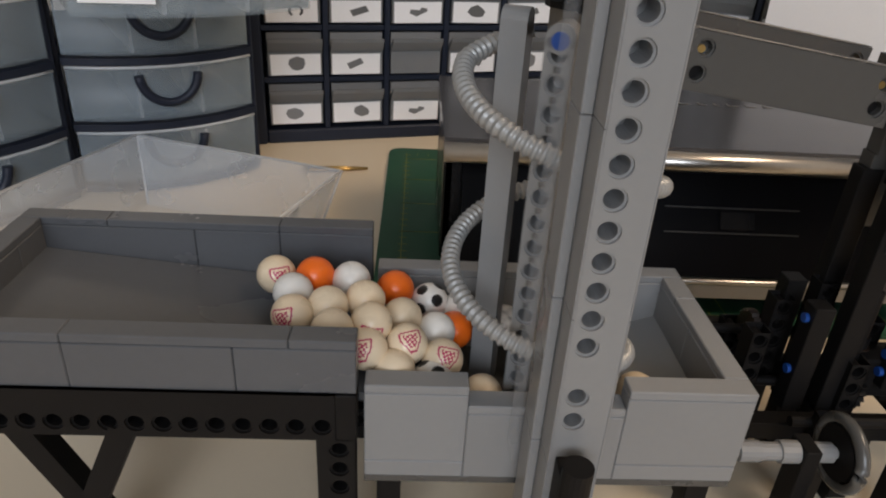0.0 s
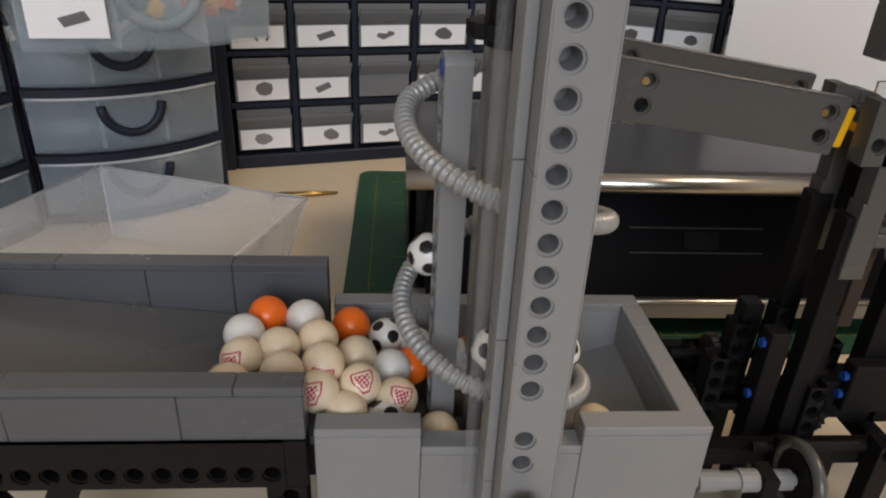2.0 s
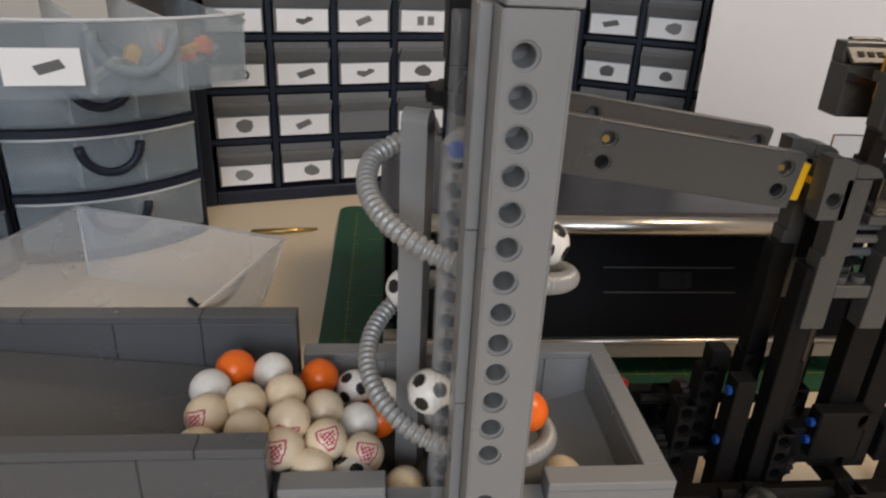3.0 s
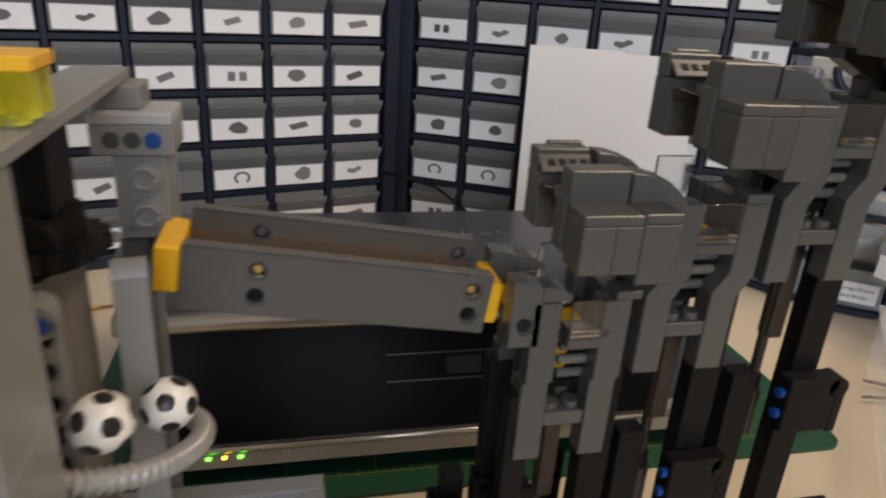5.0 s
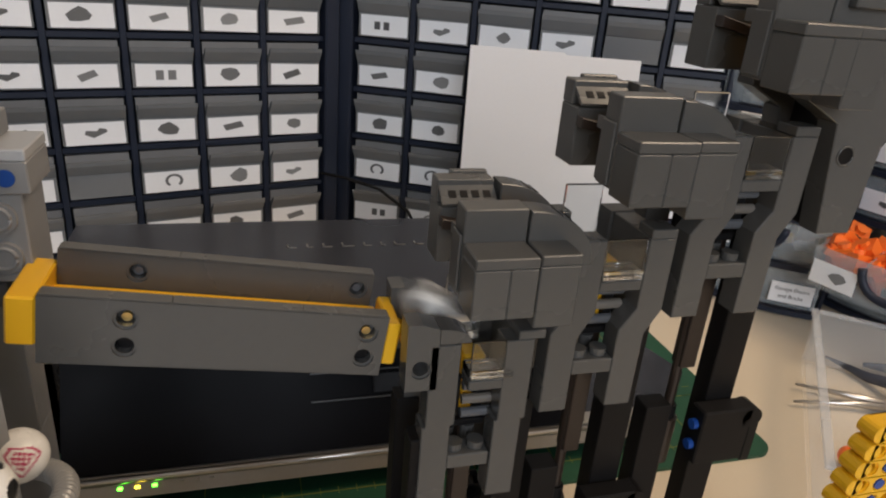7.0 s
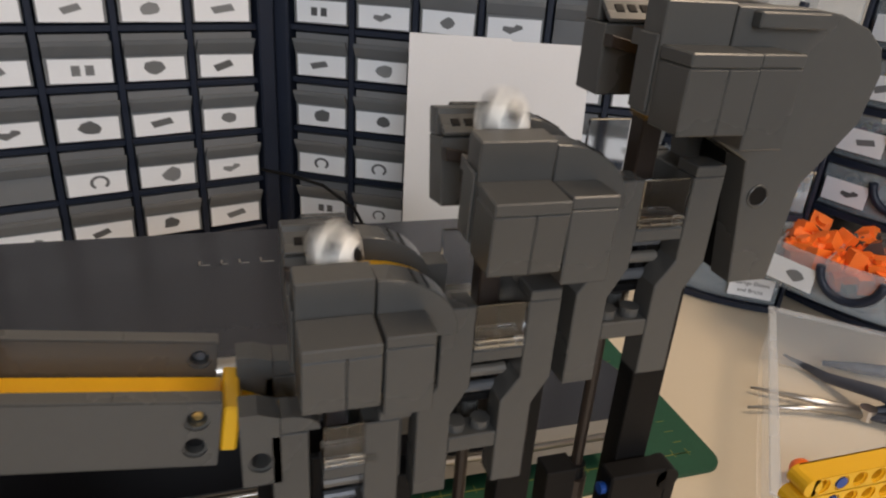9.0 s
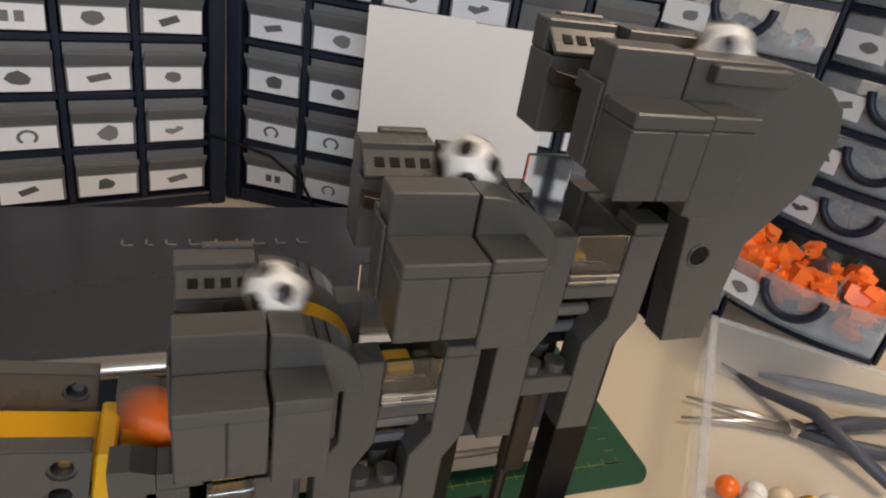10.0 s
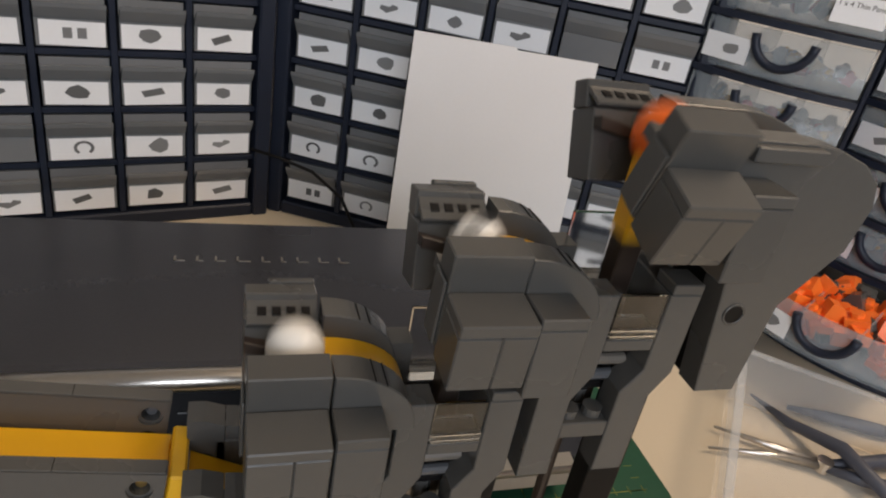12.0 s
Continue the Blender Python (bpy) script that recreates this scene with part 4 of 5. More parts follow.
def build_step(k):
    words = ("first dark grey ball lifting step with an H shaped frame", "middle dark grey ball lifting step with a curved head", "upper dark grey ball lifting step with a curved head")[k]
    s = thing("lifting_step", words, "lifting step", pose(0.165 + STEP_X * k, 0, 0.1165 + STEP_Z * k), "ball stair")
    sx = 0.0035 if k == 0 else 0.0008  # the frame stands a little ahead of its head
    for ya, yb in ((0.207, 0.215), (0.231, 0.239)):
        for leg in ((straight_leg(0.0037), straight_leg(0.0264)) if k == 0 else (leg_outline(sx), leg_outline(0.0225 + sx))):
            part("frame_leg", prism(shape(), leg, ya, yb), DARK_GREY, s)
        part("crossbar", brick(shape(), 0.0090 + sx, 0.0225 + sx, ya + 0.0002, yb, 0.0125, 0.0175), DARK_GREY, s)
        part("crossbar", brick(shape(), 0.0135 + sx, 0.0273 + sx, ya + 0.0002, yb, 0.0405, 0.0440), DARK_GREY, s)
    for x in (0.0120 + sx, 0.0190 + sx):
        part("stud", rod(shape(), (x, 0.2112, 0.0176), (x, 0.2112, 0.0200), 0.0027, 14), DARK_GREY, s, "round dark grey stud")
        part("stud", rod(shape(), (x, 0.2195, 0.0126), (x, 0.2195, 0.0200), 0.0024, 12), DARK_GREY, s)
    for a in ((0.2072, 0.2084, 0.0441, 0.0570), (0.2376, 0.2388, 0.0441, 0.0640), (0.2085, 0.2150, 0.0441, 0.0470), (0.2310, 0.2375, 0.0441, 0.0470)):
        part("clear_panel", brick(shape(), 0.0137 + sx, 0.0271 + sx, *a, 0.0003), CLEAR, s, "clear plastic panel of the ball cup")
    for za in (0.0446, 0.0462):
        part("clear_ridge", brick(shape(), 0.0139 + sx, 0.0269 + sx, 0.2066, 0.2071, za, za + 0.0008, 0.0001), CLEAR, s)
    part("leg_cap", brick(shape(), 0.0275 + sx, 0.0359 + sx, 0.2069, 0.2151, 0.0571, 0.0600, 0.0003), DARK_GREY, s)
    mech = shape()
    brick(mech, 0.0140, 0.0268, 0.2160, 0.2300, 0.0215, 0.0238, 0.0003)
    brick(mech, 0.0150, 0.0180, 0.2165, 0.2190, 0.0250, 0.0400, 0.0003)
    brick(mech, 0.0225, 0.0255, 0.2165, 0.2190, 0.0250, 0.0400, 0.0003)
    part("inner_frame", mech, BLACK, s)
    for z in (0.0275, 0.0325, 0.0375):
        part("roller", rod(shape(), (0.0145 + sx, 0.2150, z), (0.0262 + sx, 0.2150, z), 0.0016, 10), BLUE_GREY if z != 0.0325 else TAN_BOARD, s, "small dull roller")
    part("inner_wall", brick(shape(), 0.0105, 0.0215, 0.2290, 0.2308, 0.0180, 0.0400), BLACK, s)
    part("end_wall", brick(shape(), 0.0282 + sx, 0.0358 + sx, 0.2152, 0.2308, 0.0300, 0.0568), DARK_GREY, s)
    if k:
        build_head(s)
    else:
        for ya, yb in ((0.207, 0.215), (0.231, 0.239)):
            bm = shape()
            x0 = -0.0020
            cells = [(0.0425, 0.0550, (0.0022, 0.0495))]
            holed_face(bm, cells, x0, 0.0070, lambda u, v, w, ya=ya: (u, ya - w, v), deep=0.0078)
            brick(bm, x0, 0.0070, ya + 0.0078, yb, 0.0425, 0.0600, 0)
            prism(bm, [(x0, 0.0550), (0.0070, 0.0550), (0.0070, 0.0622), (0.0020, 0.0640), (x0, 0.0640)], ya, yb, 0)
            brick(bm, x0 - 0.0003, x0, ya, yb, 0.0425, 0.0640, 0)
            part("end_brick", bm, DARK_GREY, s)
            part("curved_rail", prism(shape(), [(0.0072, 0.0575)] + curve_top(0.0072, 0.0622, 0.0165, 0.0580, 6) + [(0.0165, 0.0575)], ya, yb, 0), DARK_GREY, s)
        part("floor", prism(shape(), [(-0.0015, 0.0545), (0.0130, 0.0470), (0.0130, 0.0450), (-0.0015, 0.0520)], 0.2152, 0.2308, 0), YELLOW, s)
    # posts and push rods under the step, down to the base frame
    base = -(0.1165 + STEP_Z * k) + 0.0442
    part("post", brick(shape(), 0.0285 + sx, 0.0395 + sx, 0.2154, 0.2234, base, 0.0300, 0.0003), BLACK, s, "tall black post")
    part("push_rod", rod(shape(), (0.0205, 0.2230, base), (0.0205, 0.2230, 0.0125), 0.0019, 10), BROWN, s, "dark push rod")
    part("rod_joint", rod(shape(), (0.0205, 0.2230, -0.0690), (0.0205, 0.2230, -0.0500), 0.0040, 12), BROWN, s, "dark rod connector")
    part("rod_collar", rod(shape(), (0.0205, 0.2230, -0.0500), (0.0205, 0.2230, -0.0450), 0.0030, 12), BLACK, s)
    arm = shape()
    brick(arm, 0.0240, 0.0440, 0.2075, 0.2150, -0.0610, -0.0390, 0.0006)
    rod(arm, (0.0440, 0.2075, -0.0430), (0.0440, 0.2150, -0.0430), 0.0040, 16)
    brick(arm, 0.0440, 0.0478, 0.2077, 0.2148, -0.0620, -0.0430, 0.0003)
    part("bracket", arm, BLACK, s, "black bracket with a rounded end")
    for z in (-0.0455, -0.0540):
        part("pin", rod(shape(), (0.0222, 0.2112, z), (0.0242, 0.2112, z), 0.0019, 14), BLUE, s, "blue pin")
    part("clamp", brick(shape(), 0.0180, 0.0420, 0.2130, 0.2270, base + 0.004, base + 0.022, 0.0006), BLACK, s)
    part("lower_beam", brick(shape(), 0.0060, 0.0160, 0.2150, 0.2230, base, -0.0200 - 0.0100 * k, 0.0003), BLACK, s)
    return s


steps = [build_step(k) for k in range(3)]


def build_last_head():
    s = thing("top_head", "top dark grey head with a long side leg", "lifting step", pose(0.165 + STEP_X * 3, 0, 0.1165 + STEP_Z * 3), "ball stair")
    build_head(s, True)
    ox, oz = 0.285, 0.208
    face = [(0.2870, 0.2385), (0.2915, 0.2040), (0.3038, 0.2040), (0.3060, 0.2315), (0.3190, 0.2475), (0.3212, 0.2600), (0.3190, 0.2660), (0.3130, 0.2705), (0.3040, 0.2735), (0.2960, 0.2745), (0.2746, 0.2745), (0.2746, 0.2450)]
    pts = [(x - ox, z - oz) for x, z in face]
    for ya, yb in ((0.207, 0.215), (0.231, 0.239)):
        part("side_plate", prism(shape(), pts, ya, yb), DARK_GREY, s, "large dark grey side plate")
        # no opening is cut; a black disc stands for the hole's shade
        part("side_hole", rod(shape(), (0.2932 - ox, ya - 0.0002, 0.229 - oz), (0.2932 - ox, ya + 0.002, 0.229 - oz), 0.0026, 18), BLACK, s, "round hole, its inner shade drawn as a black disc")
    rim = shape()
    tube(rim, [(0.2932 - ox + 0.0029 * math.cos(a), 0.2069, 0.229 - oz + 0.0029 * math.sin(a)) for a in [2 * math.pi * k / 20 for k in range(21)]], 0.0004, 6)
    part("hole_rim", rim, DARK_GREY, s)
    part("ledge", brick(shape(), 0.2785 - ox, 0.2978 - ox, 0.2040, 0.2071, 0.2702 - oz, 0.2738 - oz), DARK_GREY, s)
    # left side of the grey leg, coloured black to carry its shade
    part("inner_wall", brick(shape(), 0.2918 - ox, 0.3030 - ox, 0.2150, 0.2310, 0.2045 - oz, 0.2600 - oz), BLACK, s)
    top = [(x - ox, z - oz) for x, z in ((0.2746, 0.2690), (0.2960, 0.2685), (0.3080, 0.2660), (0.3170, 0.2600), (0.3190, 0.2520), (0.3000, 0.2500), (0.2746, 0.2500))]
    part("curved_floor", prism(shape(), top, 0.2152, 0.2308, 0), YELLOW, s)


build_last_head()


def build_pusher(k):
    p = thing("ball_pusher", "yellow plunger that lifts a ball between the plates", "plunger", pose(0.1875 + STEP_X * k, 0.223, 0.1165 + STEP_Z * k), "ball plungers")
    part("plunger", brick(shape(), -0.0038, 0.0038, -0.0038, 0.0038, 0.0240, 0.0440, 0.0008), YELLOW, p)
    part("stem", brick(shape(), -0.0030, 0.0030, -0.0030, 0.0030, -0.030, 0.0239, 0.0004), BROWN, p)
    return p


pushers = [build_pusher(k) for k in range(3)]


def build_base():
    b = thing("base_frame", "black beam frame that carries the ball stair", "frame")
    for y in (0.2000, 0.2400):
        part("rail", brick(shape(), 0.112, 0.345, y, y + S, 0.036, 0.044), BLACK, b)
    for x in (0.120, 0.165, 0.205, 0.245, 0.285, 0.335):
        part("cross_beam", brick(shape(), x, x + S, 0.2082, 0.2398, 0.0362, 0.0438), BLACK, b)
    for x in (0.116, 0.180, 0.260, 0.334):
        for y in (0.2002, 0.2402):
            part("leg", brick(shape(), x, x + S, y, y + S - 0.0004, 0, 0.0360), BLACK, b)
    for x, z in ((0.152, 0.092), (0.166, 0.140)):
        for y in (0.2085, 0.2300):
            part("post", brick(shape(), x, x + S, y, y + S, 0.0440, z), BLACK, b)
    for z in (0.062, 0.086):
        part("pin", rod(shape(), (0.1505, 0.2125, z), (0.1522, 0.2125, z), 0.0019, 12), BLUE, b, "blue pin")
    m = thing("drive_shaft", "grey drive shaft with joints beside the hopper", "drive shaft")
    part("shaft", rod(shape(), (0.1100, 0.170, 0.0585), (0.1500, 0.170, 0.0585), 0.0022, 12), LIGHT_GREY, m)
    for x0, x1, r in ((0.1140, 0.1215, 0.0038), (0.1215, 0.1285, 0.0032), (0.1285, 0.1350, 0.0040), (0.1410, 0.1470, 0.0036)):
        part("joint", rod(shape(), (x0, 0.170, 0.0585), (x1, 0.170, 0.0585), r, 14), LIGHT_GREY, m)
    part("bearing", brick(shape(), 0.1352, 0.1408, 0.165, 0.175, 0.0, 0.0625), BLACK, m)
    w = thing("pulley_wheel", "dark rubber pulley wheel on the drive shaft", "wheel")
    part("tyre", tube(shape(), [(0.1505, 0.170 + 0.0120 * math.cos(a), 0.0585 + 0.0120 * math.sin(a)) for a in [2 * math.pi * k / 32 for k in range(33)]], 0.0022, 10), DARK_GREY, w, smooth=True)
    part("hub", rod(shape(), (0.1487, 0.170, 0.0585), (0.1523, 0.170, 0.0585), 0.0098, 28), BLACK, w)
    d = thing("round_disc", "pale round plastic disc low beside the drive shaft", "wheel")
    part("disc", rod(shape(), (0.1490, 0.158, 0.036), (0.1545, 0.158, 0.036), 0.0095, 32), PALE_GREY, d)
    part("ring", tube(shape(), [(0.1488, 0.158 + 0.0072 * math.cos(a), 0.036 + 0.0072 * math.sin(a)) for a in [2 * math.pi * k / 28 for k in range(29)]], 0.0009, 8), PALE_GREY, d, smooth=True)
    part("stand", brick(shape(), 0.1430, 0.1490, 0.153, 0.163, 0.0, 0.0400), BLACK, d)
    r = thing("red_connector", "small red round connectors behind the hopper", "connector")
    for x in (0.118, 0.1245):
        part("ring", tube(shape(), [(x + 0.003 * math.cos(a), 0.252, 0.060 + 0.003 * math.sin(a)) for a in [2 * math.pi * k / 18 for k in range(19)]], 0.0014, 8), RED, r, smooth=True)
    part("holder", brick(shape(), 0.112, 0.150, 0.253, 0.259, 0.0, 0.0560), BLACK, r)


build_base()


def build_gearing():
    """Black beams, gears and axles that drive the lift and the stair."""
    rnd = random.Random(12)
    g = thing("drive_gearing", "dense black beams, gears and axles between hopper and stair", "gearing")
    for x, y, top in ((0.124, 0.226, 0.060), (0.134, 0.214, 0.078), (0.140, 0.244, 0.066), (0.147, 0.226, 0.088), (0.158, 0.190, 0.058), (0.163, 0.226, 0.100),
                      (0.172, 0.206, 0.074), (0.176, 0.244, 0.090), (0.186, 0.224, 0.082), (0.196, 0.190, 0.060), (0.199, 0.246, 0.086)):
        bm = shape()
        n = int((top - 0.045) / S)
        cells = [(0.0452 + i * S, 0.0452 + (i + 1) * S, (x + 0.004, 0.0452 + (i + 0.5) * S)) for i in range(n)]
        holed_face(bm, cells, x, x + 0.0078, lambda u, v, w, y=y: (u, y - w, v), deep=0.0074, seg=12)
        brick(bm, x, x + 0.0078, y + 0.0074, y + 0.0080, 0.0452, cells[-1][1], 0)
        brick(bm, x, x + 0.0004, y, y + 0.0080, 0.0452, cells[-1][1], 0)
        brick(bm, x + 0.0074, x + 0.0078, y, y + 0.0080, 0.0452, cells[-1][1], 0)
        brick(bm, x, x + 0.0078, y, y + 0.0080, 0.0, 0.0452, 0.0003)
        part("beam", bm, BLACK, g)
    for x0, x1, y, z in ((0.120, 0.205, 0.2195, 0.0500), (0.128, 0.180, 0.2365, 0.0640), (0.150, 0.210, 0.1985, 0.0470)):
        part("axle", rod(shape(), (x0, y, z), (x1, y, z), 0.0022, 10), BLACK, g)
    for x, y, z, r in ((0.129, 0.2195, 0.050, 0.0105), (0.155, 0.2195, 0.050, 0.0085), (0.182, 0.2195, 0.050, 0.0105), (0.144, 0.2365, 0.064, 0.0090), (0.170, 0.2365, 0.064, 0.0075)):
        bm = shape()
        teeth = 20
        ring = [(y + (r if i % 2 else r * 0.86) * math.cos(math.pi * i / teeth), z + (r if i % 2 else r * 0.86) * math.sin(math.pi * i / teeth)) for i in range(2 * teeth)]
        a = [bm.verts.new((x, p, q)) for p, q in ring]
        b = [bm.verts.new((x + 0.0038, p, q)) for p, q in ring]
        bm.faces.new(a)
        bm.faces.new(b[::-1])
        for i in range(2 * teeth):
            bm.faces.new((a[i], a[(i + 1) % (2 * teeth)], b[(i + 1) % (2 * teeth)], b[i]))
        bmesh.ops.recalc_face_normals(bm, faces=bm.faces)
        part("gear", bm, BROWN if rnd.random() < 0.4 else BLACK, g, "toothed dark gear")


build_gearing()


def build_yellow_stack():
    y = thing("yellow_beam_stack", "stack of yellow beams with round holes and blue pins", "beams")
    for i in range(5):
        bm = shape()
        z = 0.1220 - i * 0.0080
        x0 = 0.3385 - 0.0012 * i
        cells = [(x0 + 0.004 + j * S, x0 + 0.012 + j * S, (z + 0.0037, x0 + 0.008 + j * S)) for j in range(5)]
        holed_face(bm, cells, z, z + 0.0074, lambda u, v, w: (v, 0.2 - w, u), deep=0.0074, seg=14)
        brick(bm, cells[0][0], cells[-1][1], 0.2074, 0.2080, z, z + 0.0074, 0)
        brick(bm, cells[0][0], cells[-1][1], 0.2002, 0.2080, z + 0.0070, z + 0.0074, 0)
        rod(bm, (x0 + 0.004, 0.2, z + 0.0037), (x0 + 0.004, 0.208, z + 0.0037), 0.0037, 16)
        part("beam", bm, YELLOW, y)
        part("pin", rod(shape(), (x0 + 0.016, 0.1998, z + 0.0037), (x0 + 0.016, 0.203, z + 0.0037), 0.0023, 12), BLUE, y, "blue pin")
    part("support", brick(shape(), 0.350, 0.370, 0.2, 0.208, 0.0, 0.0899), BLACK, y)


build_yellow_stack()


# ---- balls ----
BALL_R = 0.0070


def ball_mesh(kind):
    bm = shape()
    bmesh.ops.create_icosphere(bm, subdivisions=5 if kind in "SLR" else 4, radius=BALL_R)
    mats = {"W": (BALL_WHITE,), "C": (BALL_CREAM,), "O": (BALL_ORANGE,), "L": (BALL_CREAM, BALL_PINK), "S": (BALL_WHITE, BALL_BLACK), "R": (BALL_WHITE, BALL_PINK)}[kind]
    if kind == "S":
        g = (1 + 5 ** 0.5) / 2
        spots = [Vector(v).normalized() for a in (-1, 1) for b in (-g, g) for v in ((0, a, b), (a, b, 0), (b, 0, a))]
        for f in bm.faces:
            d = f.calc_center_median().normalized()
            if max(d.dot(s) for s in spots) > math.cos(radians(19)):
                f.material_index = 1
    if kind in "LR":
        axis = Vector((0.25, -0.88, 0.4)).normalized()
        side = axis.cross(Vector((0, 0, 1))).normalized()
        up = side.cross(axis)
        for f in bm.faces:
            d = f.calc_center_median().normalized()
            if d.dot(axis) > 0:
                u, v = d.dot(side), d.dot(up)
                inside = abs(u) < 0.52 - max(0, -v) * 0.62 and -0.60 < v < 0.42
                ring = abs(u) < 0.44 - max(0, -v) * 0.62 and -0.50 < v < 0.35
                core = (abs(u) < 0.33 - max(0, -v) * .5 and -0.36 < v < 0.26) and math.sin(u * 26 + v * 9) * math.cos(v * 24 - u * 7) > -0.15
                f.material_index = 1 if inside and (not ring or core) else 0
    for f in bm.faces:
        f.smooth = True
    me = bpy.data.meshes.new("ball")
    bm.to_mesh(me)
    bm.free()
    for m in mats:
        me.materials.append(m)
    return me


BALLS = {k: ball_mesh(k) for k in "WCOLSR"}
BALL_WORDS = {"W": "small plain white plastic ball", "C": "small cream plastic ball", "O": "small orange plastic ball", "L": "small cream ball with a magenta printed badge",
              "S": "small white ball with black football spots", "R": "small white ball with a magenta printed badge"}


def ball(kind, p, where, rnd):
    b = new("ball", BALLS[kind])
    tagged(b, BALL_WORDS[kind] + " " + where, "ball", "machine balls")
    turn = (rnd.uniform(-25, 25), rnd.uniform(-25, 25), rnd.uniform(-30, 30)) if kind in "LR" else [rnd.uniform(0, 360) for _ in range(3)]
    b.matrix_world = pose(*p, *turn)
    return b


PILE = [(-0.0480, 0.2140, 0.0965, "L"), (-0.0340, 0.2140, 0.0965, "O"), (-0.0210, 0.2140, 0.0950, "W"), (-0.0050, 0.2190, 0.0890, "O"), (0.0080, 0.2190, 0.0840, "S"),
        (-0.0400, 0.2020, 0.0965, "W"), (-0.0270, 0.1940, 0.0965, "C"), (-0.0150, 0.2010, 0.0950, "C"), (-0.0380, 0.1880, 0.0965, "L"), (-0.0240, 0.1800, 0.0965, "C"),
        (-0.0120, 0.1870, 0.0950, "L"), (-0.0020, 0.2000, 0.0890, "C")]
PILE_2 = [(0.0100, 0.1990, 0.0840, "W"), (0.0170, 0.2060, 0.0800, "O"), (-0.0130, 0.1780, 0.0910, "L"), (0.0000, 0.1840, 0.0890, "L"), (0.0120, 0.1830, 0.0840, "L"),
          (-0.0040, 0.1750, 0.0850, "C"), (0.0090, 0.1770, 0.0800, "S"), (0.0260, 0.1800, 0.0720, "C"), (0.0190, 0.2190, 0.0800, "W"), (0.0810, 0.1860, 0.0700, "C"), (0.0690, 0.1760, 0.0660, "S")]
rnd_ball = random.Random(5)
pile = [ball(k, (x, y, z), "in the hopper", rnd_ball) for x, y, z, k in PILE + PILE_2]

# balls on their way: kind and the time at which each passes the lift's side
RIDERS = (("S", 2.58, 7.20), ("S", 3.36, 8.272), ("S", 4.18, 9.032), ("S", 5.00, 9.787), ("O", 5.80, 10.542), ("S", 6.55, 11.297), ("R", 7.30, 12.047))
riders = [ball(k, (AX, AY, 0.3), "moving through the machine", rnd_ball) for k, a, b in RIDERS]
CYCLE = 0.7550
TUB_SPOTS = ((0.505, 0.252), (0.521, 0.243), (0.538, 0.236), (0.490, 0.243), (0.506, 0.228), (0.523, 0.222), (0.540, 0.215))


def rider_rows(n):
    kind, side, top = RIDERS[n]
    rows = []
    spin = 0.0
    gap, rise, hold, over = (CYCLE, 0.20, 0.10, 0.30) if n else (0.40, 0.15, 0.03, 0.20)

    def roll(p, axis, deg):
        return Matrix.Translation(p) @ Matrix.Rotation(radians(deg), 4, axis) @ pose(0, 0, 0, 40 * n, 25, 70 * n)

    def where(t):
        if t <= side:
            return on_helix(max(-0.30, 1 + (t - side) / 3.0), 0.0235, 0.0105), "lift"
        leave = top - (1.06 if n else 0.72)
        if t <= leave:
            return on_helix(1 + 0.72 * (t - side) / (leave - side), 0.0235, 0.0105), "lift"
        if t <= leave + 0.55:
            u = (t - leave) / 0.55
            a, b = on_helix(1.72, 0.0235, 0.0105), Vector((0.0700, 0.2290, 0.1950))
            if u < 0.3:
                return a.lerp(b, u / 0.3), "arm"
            u = (u - 0.3) / 0.7
            if u < 0.85:
                return b.lerp(Vector((0.1620, 0.2270, 0.1830)), u / 0.85), "arm"
            return Vector((0.1620, 0.2270, 0.1830)).lerp(Vector((0.1875, 0.223, 0.1690)), (u - 0.85) / 0.15), "arm"
        for k in range(3):
            peak = top + gap * k
            rest = Vector((0.1875 + STEP_X * k, 0.223, 0.1165 + STEP_Z * k + 0.0525))
            high = rest + Vector((0, 0, 0.0525))
            if t <= peak - rise:
                return rest, "cup"
            if t <= peak:
                u = (t - peak + rise) / rise
                return rest.lerp(high, u), "cup"
            if t <= peak + hold:
                return high, "cup"
            if k < 2 and t <= peak + hold + over:
                u = ((t - peak - hold) / over) ** 1.4
                x = high.x + STEP_X * u
                z = high.z - 0.0085 * min(1, u * 4) - max(0, u - 0.25) ** 1.6 * 0.0221
                return Vector((x, 0.223, z)), "roll"
        peak = top + gap * 2
        high = Vector((0.2675, 0.223, 0.2825))
        u = (t - peak - hold) / 0.24
        if u < 1:
            return high + Vector((0.055 * u, 0, -0.008 * min(1, u / 0.3) - 0.006 * u * u)), "roll"
        v = min(1.0, (t - peak - hold - 0.24) / 0.23)
        edge, end = Vector((0.3225, 0.223, 0.2685)), Vector((*TUB_SPOTS[n], 0.0092))
        return Vector((edge.x + (end.x - edge.x) * v, edge.y + (end.y - edge.y) * v, edge.z + (end.z - edge.z) * v * v)), "roll"

    t = 0.0
    last = None
    while t < 12.0001:
        p, mode = where(t)
        if last is not None:
            spin += min(80.0, math.degrees((p - last).length / BALL_R) * 0.8)
        rows.append((t, roll(p, "Y" if mode != "lift" else "Z", spin)))
        last = p
        t = round(t + 1 / 30, 5) if t + 1 / 30 < 12.0 - 1e-4 else (12.0 if t < 12.0 - 1e-4 else 13.0)
    return rows


